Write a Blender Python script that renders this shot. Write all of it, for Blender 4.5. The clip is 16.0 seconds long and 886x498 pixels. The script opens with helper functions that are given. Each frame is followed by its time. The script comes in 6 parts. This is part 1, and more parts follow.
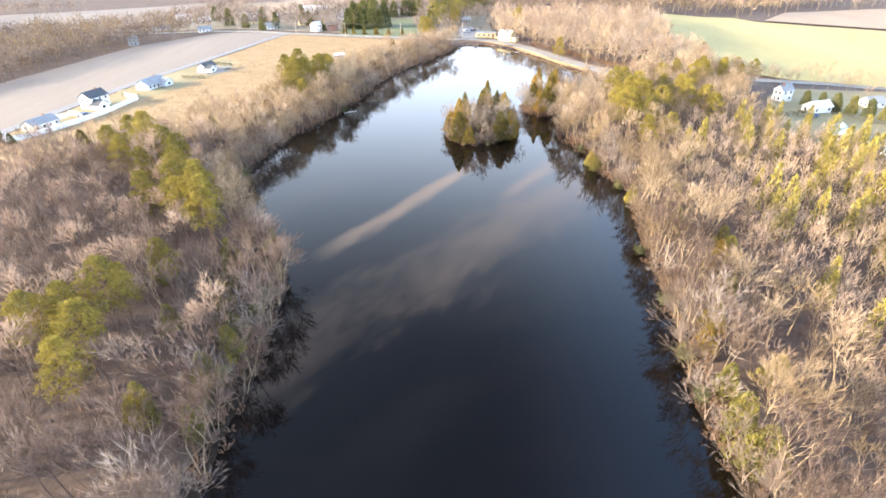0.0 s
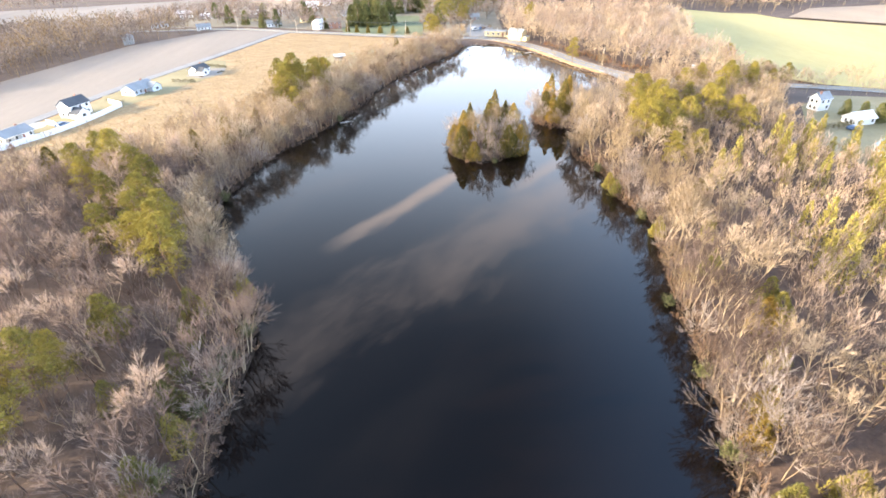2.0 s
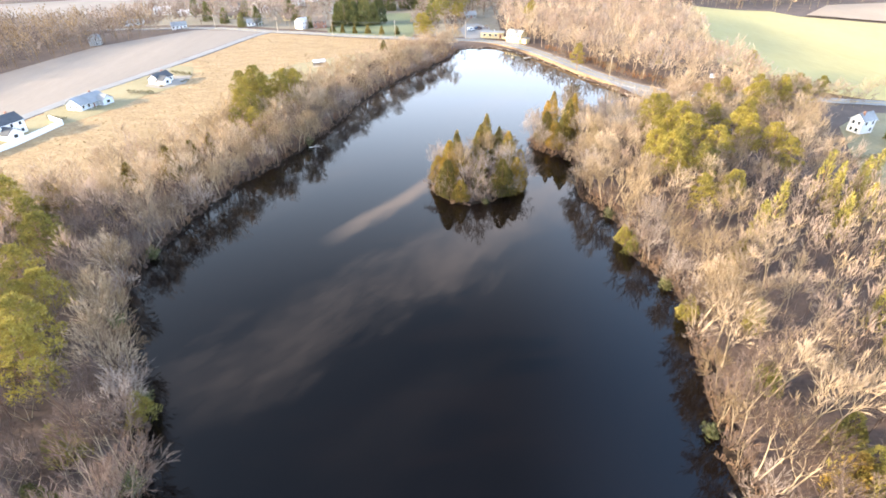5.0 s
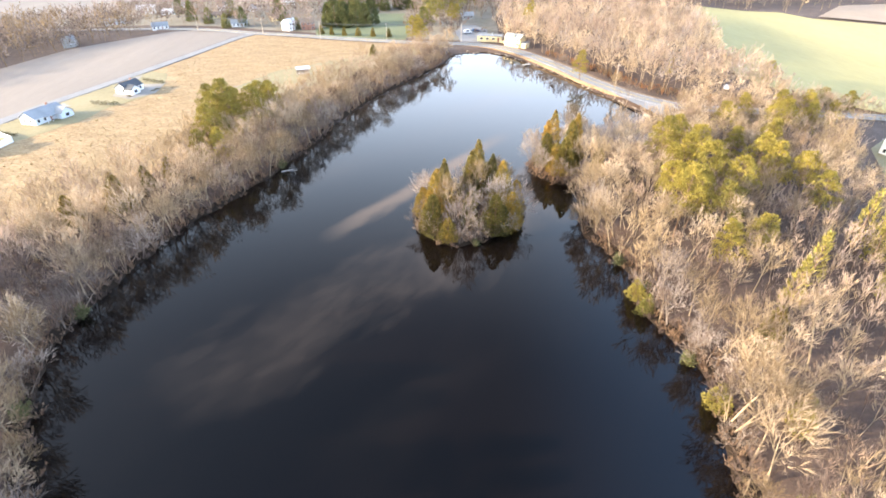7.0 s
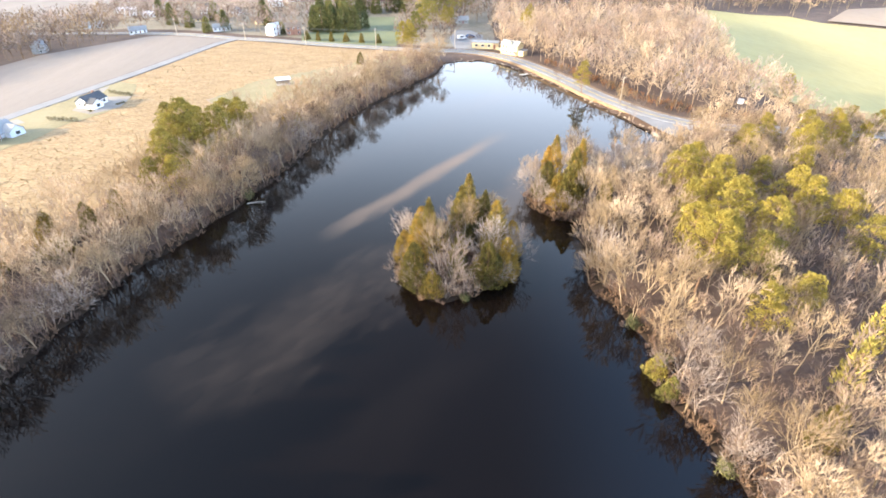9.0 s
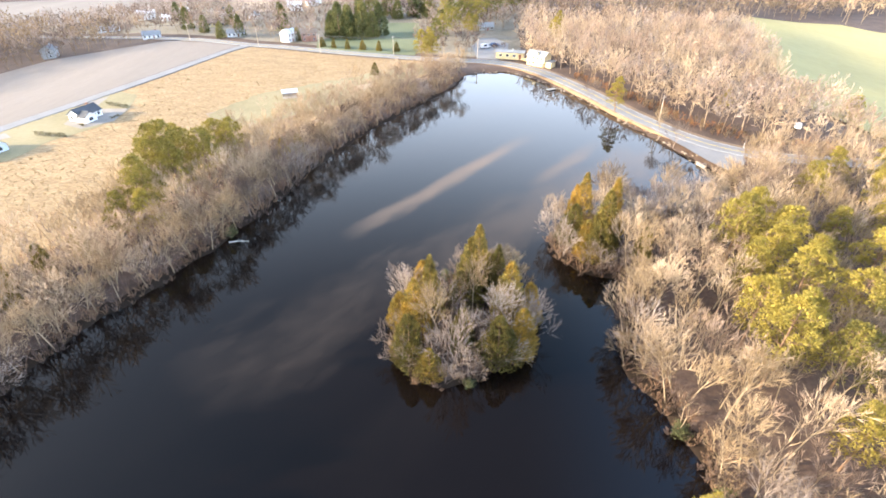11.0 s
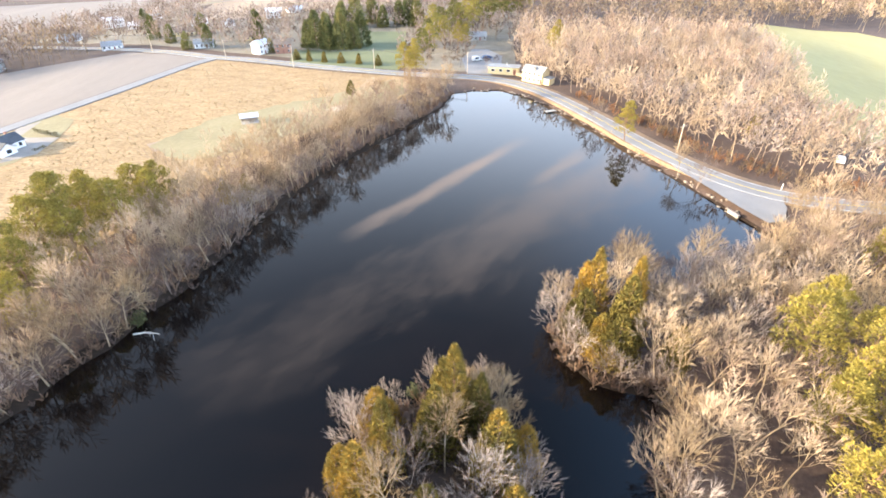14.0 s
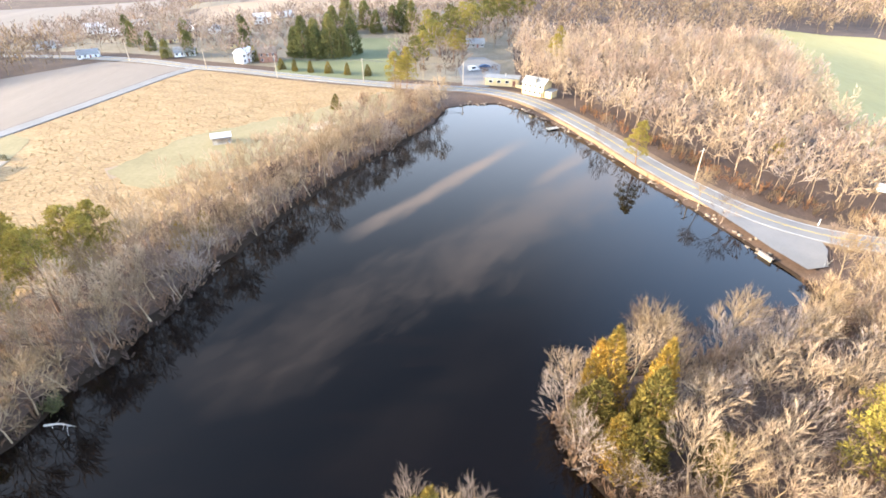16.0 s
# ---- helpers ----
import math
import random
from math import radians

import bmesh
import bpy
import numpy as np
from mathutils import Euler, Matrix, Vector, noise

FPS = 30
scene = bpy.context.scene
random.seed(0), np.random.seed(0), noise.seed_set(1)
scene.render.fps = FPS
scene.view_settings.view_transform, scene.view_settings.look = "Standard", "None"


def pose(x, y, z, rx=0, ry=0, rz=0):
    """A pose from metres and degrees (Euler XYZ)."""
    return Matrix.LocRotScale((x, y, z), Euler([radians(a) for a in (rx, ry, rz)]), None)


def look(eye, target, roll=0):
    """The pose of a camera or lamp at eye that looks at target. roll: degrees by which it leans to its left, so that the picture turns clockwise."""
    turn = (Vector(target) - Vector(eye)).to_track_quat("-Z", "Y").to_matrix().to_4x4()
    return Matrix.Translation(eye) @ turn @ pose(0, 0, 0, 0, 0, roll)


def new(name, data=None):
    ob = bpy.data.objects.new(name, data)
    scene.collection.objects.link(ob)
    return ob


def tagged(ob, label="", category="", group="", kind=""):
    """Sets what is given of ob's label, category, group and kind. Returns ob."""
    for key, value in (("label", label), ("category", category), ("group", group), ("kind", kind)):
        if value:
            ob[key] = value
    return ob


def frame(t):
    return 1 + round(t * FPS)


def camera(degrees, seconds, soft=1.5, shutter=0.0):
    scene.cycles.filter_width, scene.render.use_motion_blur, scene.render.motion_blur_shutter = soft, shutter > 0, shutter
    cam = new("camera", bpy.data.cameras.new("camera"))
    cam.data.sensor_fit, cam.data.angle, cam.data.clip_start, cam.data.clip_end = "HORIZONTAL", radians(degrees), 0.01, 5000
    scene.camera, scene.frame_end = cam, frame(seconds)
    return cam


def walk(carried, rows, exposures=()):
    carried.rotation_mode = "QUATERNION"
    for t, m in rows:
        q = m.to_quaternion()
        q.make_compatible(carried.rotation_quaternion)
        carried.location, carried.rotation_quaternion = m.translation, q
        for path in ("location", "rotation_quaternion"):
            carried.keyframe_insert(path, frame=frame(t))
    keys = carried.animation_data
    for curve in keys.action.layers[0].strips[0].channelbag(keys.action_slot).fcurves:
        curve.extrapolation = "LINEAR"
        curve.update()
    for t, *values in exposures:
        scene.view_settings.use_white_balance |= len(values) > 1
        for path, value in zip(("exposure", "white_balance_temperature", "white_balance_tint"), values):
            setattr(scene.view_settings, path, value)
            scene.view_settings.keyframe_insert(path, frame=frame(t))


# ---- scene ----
cam = camera(82.0, 16.0, soft=1.7)
# seconds, x, y, z, heading, pitch, roll of the drone's camera
ROWS = [
    (0.0, -0.08, 3.12, 52.46, -1.93, -31.25, -0.49),
    (0.5, 0.56, 7.18, 52.66, -1.11, -31.40, -0.60),
    (1.0, 1.19, 11.26, 52.83, -0.77, -31.58, -0.64),
    (1.5, 1.83, 15.36, 52.99, -0.52, -31.76, -0.66),
    (2.0, 2.54, 19.51, 53.14, -0.74, -31.93, -0.71),
    (2.5, 3.32, 23.74, 53.28, -1.35, -32.07, -0.79),
    (3.0, 4.18, 28.08, 53.40, -1.58, -32.23, -0.78),
    (3.5, 5.02, 32.51, 53.53, -1.78, -32.40, -0.80),
    (4.0, 5.81, 36.97, 53.68, -1.42, -32.54, -0.73),
    (6.5, 10.05, 59.45, 54.41, -0.41, -33.14, -0.46),
    (7.0, 10.81, 63.92, 54.53, -0.75, -33.24, -0.32),
    (7.5, 11.51, 68.34, 54.62, -1.33, -33.31, -0.22),
    (8.0, 12.14, 72.72, 54.66, -1.62, -33.34, -0.10),
    (8.5, 12.78, 77.01, 54.61, -1.01, -33.35, -0.15),
    (9.0, 13.48, 81.38, 54.57, -1.07, -33.34, -0.13),
    (11.5, 17.31, 104.74, 53.93, 2.32, -33.16, -0.24),
    (12.0, 17.93, 109.33, 53.85, 1.91, -33.20, -0.15),
    (12.5, 18.50, 113.80, 53.70, 1.74, -33.15, -0.11),
    (13.0, 19.03, 118.27, 53.48, 1.65, -33.05, -0.13),
    (13.5, 19.47, 122.72, 53.18, 1.58, -32.98, -0.14),
    (14.0, 19.91, 127.11, 52.86, 1.59, -32.95, -0.20),
    (14.5, 20.34, 131.42, 52.59, 1.55, -32.92, -0.26),
    (15.0, 20.90, 135.65, 52.39, 1.61, -32.88, -0.29),
    (15.5, 21.47, 139.81, 52.30, 1.67, -32.79, -0.31),
    (16.0, 21.95, 143.88, 52.34, 1.70, -32.81, -0.32),
]
walk(cam, [(t, pose(x, y, z, 90 + pitch, 0, yaw) @ pose(0, 0, 0, 0, 0, roll)) for t, x, y, z, yaw, pitch, roll in ROWS])

# ---- sky, sun, exposure ----
SUN_AZ, SUN_EL = -97.0, 13.5


def nodes_of(holder):
    holder.use_nodes = True
    nt = holder.node_tree
    nt.nodes.clear()
    return nt


def link(nt, a, b):
    nt.links.new(a, b)


def node(nt, kind, **inputs):
    n = nt.nodes.new(kind)
    for k, v in inputs.items():
        n.inputs[int(k[1:]) if k[0] == "i" and k[1:].isdigit() else k].default_value = v
    return n


def maths(nt, op, a, b=None, c=None, clamp=False):
    n = nt.nodes.new("ShaderNodeMath")
    n.operation, n.use_clamp = op, clamp
    for i, v in enumerate((a, b, c)):
        if v is None:
            continue
        if isinstance(v, (int, float)):
            n.inputs[i].default_value = v
        else:
            link(nt, v, n.inputs[i])
    return n.outputs[0]


def smooth(nt, v, a, b):
    n = nt.nodes.new("ShaderNodeMapRange")
    n.interpolation_type = "SMOOTHSTEP"
    n.inputs[1].default_value, n.inputs[2].default_value = a, b
    link(nt, v, n.inputs[0])
    return n.outputs[0]


world = bpy.data.worlds.new("evening_sky")
scene.world = world
wn = nodes_of(world)
sky = wn.nodes.new("ShaderNodeTexSky")
sky.sky_type, sky.sun_disc = "NISHITA", False
sky.sun_elevation, sky.sun_rotation = radians(SUN_EL), radians(SUN_AZ)
sky.air_density, sky.dust_density, sky.ozone_density = 1.0, 3.0, 1.2
geo = wn.nodes.new("ShaderNodeTexCoord")
sep = wn.nodes.new("ShaderNodeSeparateXYZ")
link(wn, geo.outputs["Generated"], sep.inputs[0])
up = maths(wn, "MAXIMUM", sep.outputs[2], 0.06)
cu, cv = maths(wn, "DIVIDE", sep.outputs[0], up), maths(wn, "DIVIDE", sep.outputs[1], up)
# cloud layer, streaks drawn out along one wind direction
WIND = math.atan2(0.83, 0.62)
ca, sa = math.cos(WIND), math.sin(WIND)
along = maths(wn, "ADD", maths(wn, "MULTIPLY", cu, ca), maths(wn, "MULTIPLY", cv, sa))
across = maths(wn, "SUBTRACT", maths(wn, "MULTIPLY", cv, ca), maths(wn, "MULTIPLY", cu, sa))


def wisps(scale_a, scale_b, detail, shift):
    c = wn.nodes.new("ShaderNodeCombineXYZ")
    link(wn, maths(wn, "MULTIPLY", along, scale_a), c.inputs[0])
    link(wn, maths(wn, "MULTIPLY", across, scale_b), c.inputs[1])
    c.inputs[2].default_value = shift
    n = node(wn, "ShaderNodeTexNoise", Scale=1.0, Detail=detail, Roughness=0.62)
    link(wn, c.outputs[0], n.inputs["Vector"])
    return n.outputs["Fac"]


fine = wisps(3.0, 8.0, 6.0, 3.1)
broad = wisps(0.7, 1.7, 5.0, 7.7)
patchy = wisps(2.2, 4.5, 5.0, 1.4)
fray = maths(wn, "SUBTRACT", fine, 0.5)
slant = maths(wn, "MULTIPLY_ADD", along, 0.19, across)


def streak(line, a0, a1, b, half, soft, rag):
    """A long cloud between a0 and a1 along the wind, at b across it."""
    d = maths(wn, "ABSOLUTE", maths(wn, "ADD", maths(wn, "SUBTRACT", line, b), maths(wn, "MULTIPLY", fray, rag)))
    body = smooth(wn, d, half + soft, half * 0.2)
    ends = maths(wn, "MULTIPLY", smooth(wn, along, a0 - 0.05, a0 + 0.25), smooth(wn, along, a1 + 0.15, a1 - 0.45))
    return maths(wn, "MULTIPLY", body, ends)


bank_of_cloud = maths(wn, "MULTIPLY", streak(slant, 0.22, 2.9, 1.13, 0.09, 0.17, 0.5), maths(wn, "MULTIPLY_ADD", smooth(wn, patchy, 0.3, 0.68), 0.75, 0.25))
streaks = [(streak(across, 1.02, 2.3, 1.285, 0.028, 0.035, 0.10), 1.0), (streak(across, 1.8, 2.5, 0.96, 0.03, 0.04, 0.10), 0.6), (bank_of_cloud, 0.46), (streak(slant, -0.6, 1.5, 1.3, 0.3, 0.4, 0.4), 0.05)]
cover = maths(wn, "MULTIPLY", smooth(wn, broad, 0.5, 0.8), 0.10)
total = cover
for s, w in streaks:
    total = maths(wn, "MAXIMUM", total, maths(wn, "MULTIPLY", s, w))
total = maths(wn, "MULTIPLY", total, maths(wn, "MULTIPLY_ADD", fine, 0.9, 0.5), clamp=True)
total = maths(wn, "MULTIPLY", total, smooth(wn, sep.outputs[2], 0.02, 0.2))
haze = wn.nodes.new("ShaderNodeMix")
haze.data_type, haze.blend_type = "RGBA", "MIX"
link(wn, maths(wn, "MULTIPLY", smooth(wn, maths(wn, "MULTIPLY_ADD", sep.outputs[0], -0.16, sep.outputs[2]), 0.70, 0.17), 0.92), haze.inputs["Factor"])
link(wn, sky.outputs[0], haze.inputs["A"])
haze.inputs["B"].default_value = (7.1, 8.3, 10.3, 1)
deep = wn.nodes.new("ShaderNodeMix")
deep.data_type, deep.blend_type = "RGBA", "MIX"
link(wn, maths(wn, "MULTIPLY", maths(wn, "MULTIPLY", smooth(wn, sep.outputs[0], 0.1, 0.46), smooth(wn, sep.outputs[2], 0.3, 0.45)), 0.36), deep.inputs["Factor"])
link(wn, haze.outputs["Result"], deep.inputs["A"])
deep.inputs["B"].default_value = (2.5, 5.3, 10.2, 1)
cloud = wn.nodes.new("ShaderNodeMix")
cloud.data_type, cloud.blend_type = "RGBA", "MIX"
link(wn, total, cloud.inputs["Factor"])
link(wn, deep.outputs["Result"], cloud.inputs["A"])
cloud.inputs["B"].default_value = (9.5, 8.1, 7.8, 1)
back = node(wn, "ShaderNodeBackground", Strength=0.14)
link(wn, cloud.outputs["Result"], back.inputs["Color"])
link(wn, back.outputs[0], wn.nodes.new("ShaderNodeOutputWorld").inputs[0])

sun_data = bpy.data.lights.new("sun", "SUN")
sun_data.energy, sun_data.angle, sun_data.color = 4.4, radians(0.6), (1.0, 0.84, 0.62)
sun = new("sun", sun_data)
az, el = radians(SUN_AZ), radians(SUN_EL)
sun.matrix_world = look((0, 0, 120), Vector((0, 0, 120)) - Vector((math.sin(az) * math.cos(el), math.cos(az) * math.cos(el), math.sin(el))))
scene.view_settings.exposure = 2.11

# ---- materials ----
def ramp(nt, fac, stops):
    r = nt.nodes.new("ShaderNodeValToRGB")
    el = r.color_ramp.elements
    while len(el) < len(stops):
        el.new(0.5)
    for e, (p, c) in zip(el, stops):
        e.position, e.color = p, (*c, 1)
    link(nt, fac, r.inputs[0])
    return r.outputs[0]


def noise_at(nt, vec, scale, detail=4.0, rough=0.6, distortion=0.0):
    n = node(nt, "ShaderNodeTexNoise", Scale=scale, Detail=detail, Roughness=rough, Distortion=distortion)
    link(nt, vec, n.inputs["Vector"])
    return n.outputs["Fac"]


def surface(name, stops, scale=1.0, fine=8.0, rough=0.85, bump=0.15, mix=0.4, island=0.0, obj=0.0, metal=0.0, spec=0.3, stretch=None, thin=0.0):
    """A procedural surface in world metres: two scales of noise, with random shifts per island or per object."""
    m = bpy.data.materials.new(name)
    nt = nodes_of(m)
    g = nt.nodes.new("ShaderNodeNewGeometry")
    vec = g.outputs["Position"]
    if stretch:
        mp = nt.nodes.new("ShaderNodeMapping")
        mp.inputs["Scale"].default_value = stretch[:3]
        mp.inputs["Rotation"].default_value = (0, 0, radians(stretch[3]))
        link(nt, vec, mp.inputs[0])
        vec = mp.outputs[0]
    a, b = noise_at(nt, vec, scale), noise_at(nt, vec, fine, 3.0)
    f = maths(nt, "ADD", maths(nt, "MULTIPLY", a, 1 - mix), maths(nt, "MULTIPLY", b, mix))
    f = maths(nt, "MULTIPLY_ADD", maths(nt, "SUBTRACT", f, 0.5), 1.7, 0.5)
    if island:
        f = maths(nt, "ADD", f, maths(nt, "MULTIPLY", maths(nt, "SUBTRACT", g.outputs["Random Per Island"], 0.5), island))
    if obj:
        oi = nt.nodes.new("ShaderNodeObjectInfo")
        f = maths(nt, "ADD", f, maths(nt, "MULTIPLY", maths(nt, "SUBTRACT", oi.outputs["Random"], 0.5), obj))
    p = node(nt, "ShaderNodeBsdfPrincipled", Roughness=rough, Metallic=metal)
    p.inputs["Specular IOR Level"].default_value = spec
    colour = ramp(nt, f, stops)
    link(nt, colour, p.inputs["Base Color"])
    if bump:
        bn = node(nt, "ShaderNodeBump", Strength=bump, Distance=0.1)
        link(nt, b, bn.inputs["Height"])
        link(nt, bn.outputs[0], p.inputs["Normal"])
    out = p.outputs[0]
    if thin:
        # thin sprays and twigs let part of the light through
        t = nt.nodes.new("ShaderNodeBsdfTranslucent")
        link(nt, colour, t.inputs["Color"])
        x = node(nt, "ShaderNodeMixShader", i0=thin)
        link(nt, out, x.inputs[1])
        link(nt, t.outputs[0], x.inputs[2])
        out = x.outputs[0]
    link(nt, out, nt.nodes.new("ShaderNodeOutputMaterial").inputs[0])
    return m


def two(a, b, c=None):
    return [(0.15, a), (0.85, b)] if c is None else [(0.1, a), (0.5, b), (0.9, c)]


M = {}
M["litter"] = surface("leaf_litter", two((0.05, 0.034, 0.027), (0.095, 0.063, 0.048), (0.16, 0.106, 0.078)), 0.12, 1.7, bump=0.5, mix=0.45)
M["bed"] = surface("pond_mud_shade", two((0.02, 0.014, 0.011), (0.045, 0.032, 0.023)), 0.3, 2.0, spec=0.05)
M["dry_grass"] = surface("dry_meadow_grass", two((0.17, 0.105, 0.05), (0.31, 0.21, 0.108), (0.47, 0.345, 0.195)), 0.16, 0.8, bump=1.0, mix=0.6, stretch=(1, 1.7, 1, 25))
M["tuft"] = surface("dry_grass_tufts", two((0.27, 0.19, 0.10), (0.44, 0.325, 0.19)), 0.1, 1.2, bump=0, island=0.4, thin=0.3)
M["plough"] = surface("bare_ploughed_soil", two((0.175, 0.146, 0.124), (0.21, 0.177, 0.152), (0.255, 0.218, 0.188)), 0.02, 0.8, bump=0.4, mix=0.4, stretch=(2.5, 0.25, 1, -12))
M["wheat"] = surface("young_wheat", two((0.29, 0.245, 0.098), (0.365, 0.308, 0.125), (0.43, 0.36, 0.155)), 0.02, 0.5, bump=0.3, mix=0.3, stretch=(1.0, 0.3, 1, 30))
M["lawn"] = surface("winter_lawn", two((0.18, 0.15, 0.08), (0.25, 0.21, 0.115), (0.32, 0.26, 0.155)), 0.06, 0.9, bump=0.3, mix=0.4)
M["green_lawn"] = surface("green_lawn", two((0.12, 0.14, 0.075), (0.185, 0.195, 0.105)), 0.05, 0.9, bump=0.2)
# garden ground, its pale grey tone standing in for haze over the village
M["garden"] = surface("winter_gardens", two((0.13, 0.115, 0.08), (0.21, 0.18, 0.135), (0.30, 0.26, 0.20)), 0.04, 0.5, bump=0.2)
M["stubble"] = surface("pale_stubble_field", two((0.25, 0.185, 0.13), (0.34, 0.255, 0.18)), 0.03, 0.6, bump=0.3, stretch=(1, 0.3, 1, 40))
M["asphalt"] = surface("worn_asphalt", two((0.16, 0.16, 0.165), (0.22, 0.215, 0.215), (0.27, 0.26, 0.255)), 0.15, 6.0, bump=0.15, mix=0.5)
M["paint"] = surface("road_paint", two((0.38, 0.38, 0.37), (0.56, 0.56, 0.55)), 0.5, 7.0, bump=0)
M["yellow_paint"] = surface("yellow_road_paint", two((0.5, 0.36, 0.08), (0.62, 0.46, 0.12)), 0.5, 7.0, bump=0)
M["gravel"] = surface("gravel_drive", two((0.22, 0.195, 0.17), (0.32, 0.285, 0.25)), 0.3, 3.0, bump=0.4)
M["concrete"] = surface("pale_concrete", two((0.30, 0.29, 0.27), (0.42, 0.405, 0.38)), 0.3, 3.0, bump=0.1)
M["sand"] = surface("pale_sand", two((0.36, 0.30, 0.22), (0.48, 0.41, 0.32)), 0.3, 3.0, bump=0.2)
M["bank"] = surface("bank_grass_and_stones", two((0.12, 0.08, 0.055), (0.22, 0.15, 0.095), (0.32, 0.225, 0.145)), 0.3, 2.2, bump=0.7, mix=0.6)
M["rock"] = surface("bank_rocks", two((0.13, 0.10, 0.08), (0.30, 0.25, 0.2)), 0.4, 3.0, bump=0.4, island=0.6)
# brighter copy of the tan twigs: sunlight and distance haze put into the colour
M["bark_tan_lit"] = surface("beige_twigs", two((0.18, 0.13, 0.085), (0.42, 0.315, 0.215), (0.64, 0.50, 0.35)), 0.14, 0.5, bump=0, mix=0.3, island=0.18, obj=0.6, thin=0.32)
M["bark_tan"] = surface("pale_twigs", two((0.14, 0.097, 0.058), (0.33, 0.24, 0.145), (0.53, 0.395, 0.25)), 0.14, 0.5, bump=0, mix=0.3, island=0.18, obj=0.6, thin=0.32)
M["bark_grey"] = surface("grey_twigs", two((0.135, 0.105, 0.09), (0.30, 0.24, 0.205), (0.48, 0.40, 0.34)), 0.14, 0.5, bump=0, mix=0.3, island=0.18, obj=0.6, thin=0.32)
M["bark_red"] = surface("reddish_twigs", two((0.14, 0.095, 0.07), (0.31, 0.222, 0.165), (0.47, 0.35, 0.265)), 0.14, 0.5, bump=0, mix=0.3, island=0.18, obj=0.6, thin=0.32)
# brown twigs, darkened further to stand in for shade in the near woods
M["bark_brown"] = surface("brown_twigs", two((0.068, 0.045, 0.036), (0.14, 0.098, 0.08), (0.235, 0.173, 0.144)), 0.14, 0.5, bump=0, mix=0.3, island=0.18, obj=0.6, thin=0.32)
M["trunk"] = surface("tree_bark", two((0.14, 0.105, 0.082), (0.26, 0.20, 0.158), (0.38, 0.305, 0.245)), 0.6, 4.0, bump=0.4, obj=0.5)
# pale bark, lightened further so that limbs look sunlit
M["trunk_tan"] = surface("pale_lit_bark", two((0.20, 0.15, 0.097), (0.34, 0.26, 0.17), (0.48, 0.375, 0.25)), 0.6, 4.0, bump=0.4, obj=0.5)
M["pine_trunk"] = surface("pine_bark", two((0.15, 0.09, 0.06), (0.30, 0.19, 0.12)), 0.6, 4.0, bump=0.4)
M["pine"] = surface("pine_needles", two((0.09, 0.083, 0.028), (0.245, 0.2, 0.05), (0.41, 0.315, 0.068)), 0.25, 1.3, rough=0.85, spec=0.08, bump=0, mix=0.45, island=0.22, obj=0.35, thin=0.16)
M["far_pine"] = surface("olive_pine_needles", two((0.075, 0.08, 0.03), (0.18, 0.165, 0.05), (0.33, 0.27, 0.07)), 0.25, 1.3, rough=0.85, spec=0.08, bump=0, mix=0.45, island=0.22, obj=0.5, thin=0.16)
M["young_pine"] = surface("young_pine_needles", two((0.17, 0.15, 0.045), (0.30, 0.25, 0.07), (0.42, 0.34, 0.095)), 0.25, 1.3, rough=0.85, spec=0.08, bump=0, mix=0.45, island=0.22, obj=0.4, thin=0.16)
M["cedar"] = surface("cedar_sprays", two((0.07, 0.068, 0.024), (0.19, 0.15, 0.042), (0.46, 0.28, 0.055)), 0.22, 1.3, rough=0.85, spec=0.08, bump=0, mix=0.4, island=0.22, obj=0.45, thin=0.16)
M["spruce"] = surface("dark_conifer_needles", two((0.065, 0.08, 0.035), (0.145, 0.145, 0.055), (0.25, 0.22, 0.08)), 0.25, 1.3, rough=0.85, spec=0.08, bump=0, mix=0.4, island=0.22, obj=0.5, thin=0.16)
M["holly"] = surface("dark_shrub_leaves", two((0.055, 0.065, 0.03), (0.12, 0.125, 0.05), (0.20, 0.19, 0.075)), 0.3, 1.3, rough=0.6, bump=0, island=0.6, obj=0.6, thin=0.3)
M["hedge"] = surface("clipped_hedge", two((0.09, 0.07, 0.035), (0.17, 0.14, 0.06)), 0.4, 2.0, bump=0, island=0.6)
M["brush"] = surface("brown_brush", two((0.12, 0.07, 0.05), (0.24, 0.155, 0.10), (0.38, 0.26, 0.17)), 0.08, 0.6, bump=0, island=0.5, thin=0.3)
M["rust"] = surface("rusty_beech_leaves", two((0.25, 0.11, 0.05), (0.40, 0.20, 0.09)), 0.3, 1.3, bump=0, island=0.5, thin=0.3)

M["white_wall"] = surface("white_siding", two((0.68, 0.68, 0.67), (0.80, 0.80, 0.79)), 0.4, 5.0, rough=0.6, bump=0.05)
M["blue_wall"] = surface("pale_blue_siding", two((0.50, 0.56, 0.63), (0.60, 0.66, 0.72)), 0.4, 5.0, rough=0.6, bump=0.05)
M["grey_wall"] = surface("grey_siding", two((0.28, 0.28, 0.27), (0.38, 0.38, 0.365)), 0.4, 5.0, rough=0.6, bump=0.05)
M["cream_wall"] = surface("cream_painted_boards", two((0.62, 0.49, 0.26), (0.74, 0.62, 0.37)), 0.4, 5.0, rough=0.6, bump=0.05)
M["brick_wall"] = surface("red_brick", two((0.26, 0.13, 0.09), (0.38, 0.21, 0.15)), 0.5, 7.0, bump=0.2)
M["dark_roof"] = surface("dark_shingles", two((0.05, 0.055, 0.065), (0.11, 0.115, 0.125)), 0.4, 5.0, bump=0.3)
M["grey_roof"] = surface("grey_shingles", two((0.20, 0.21, 0.22), (0.32, 0.33, 0.34)), 0.4, 5.0, bump=0.3)
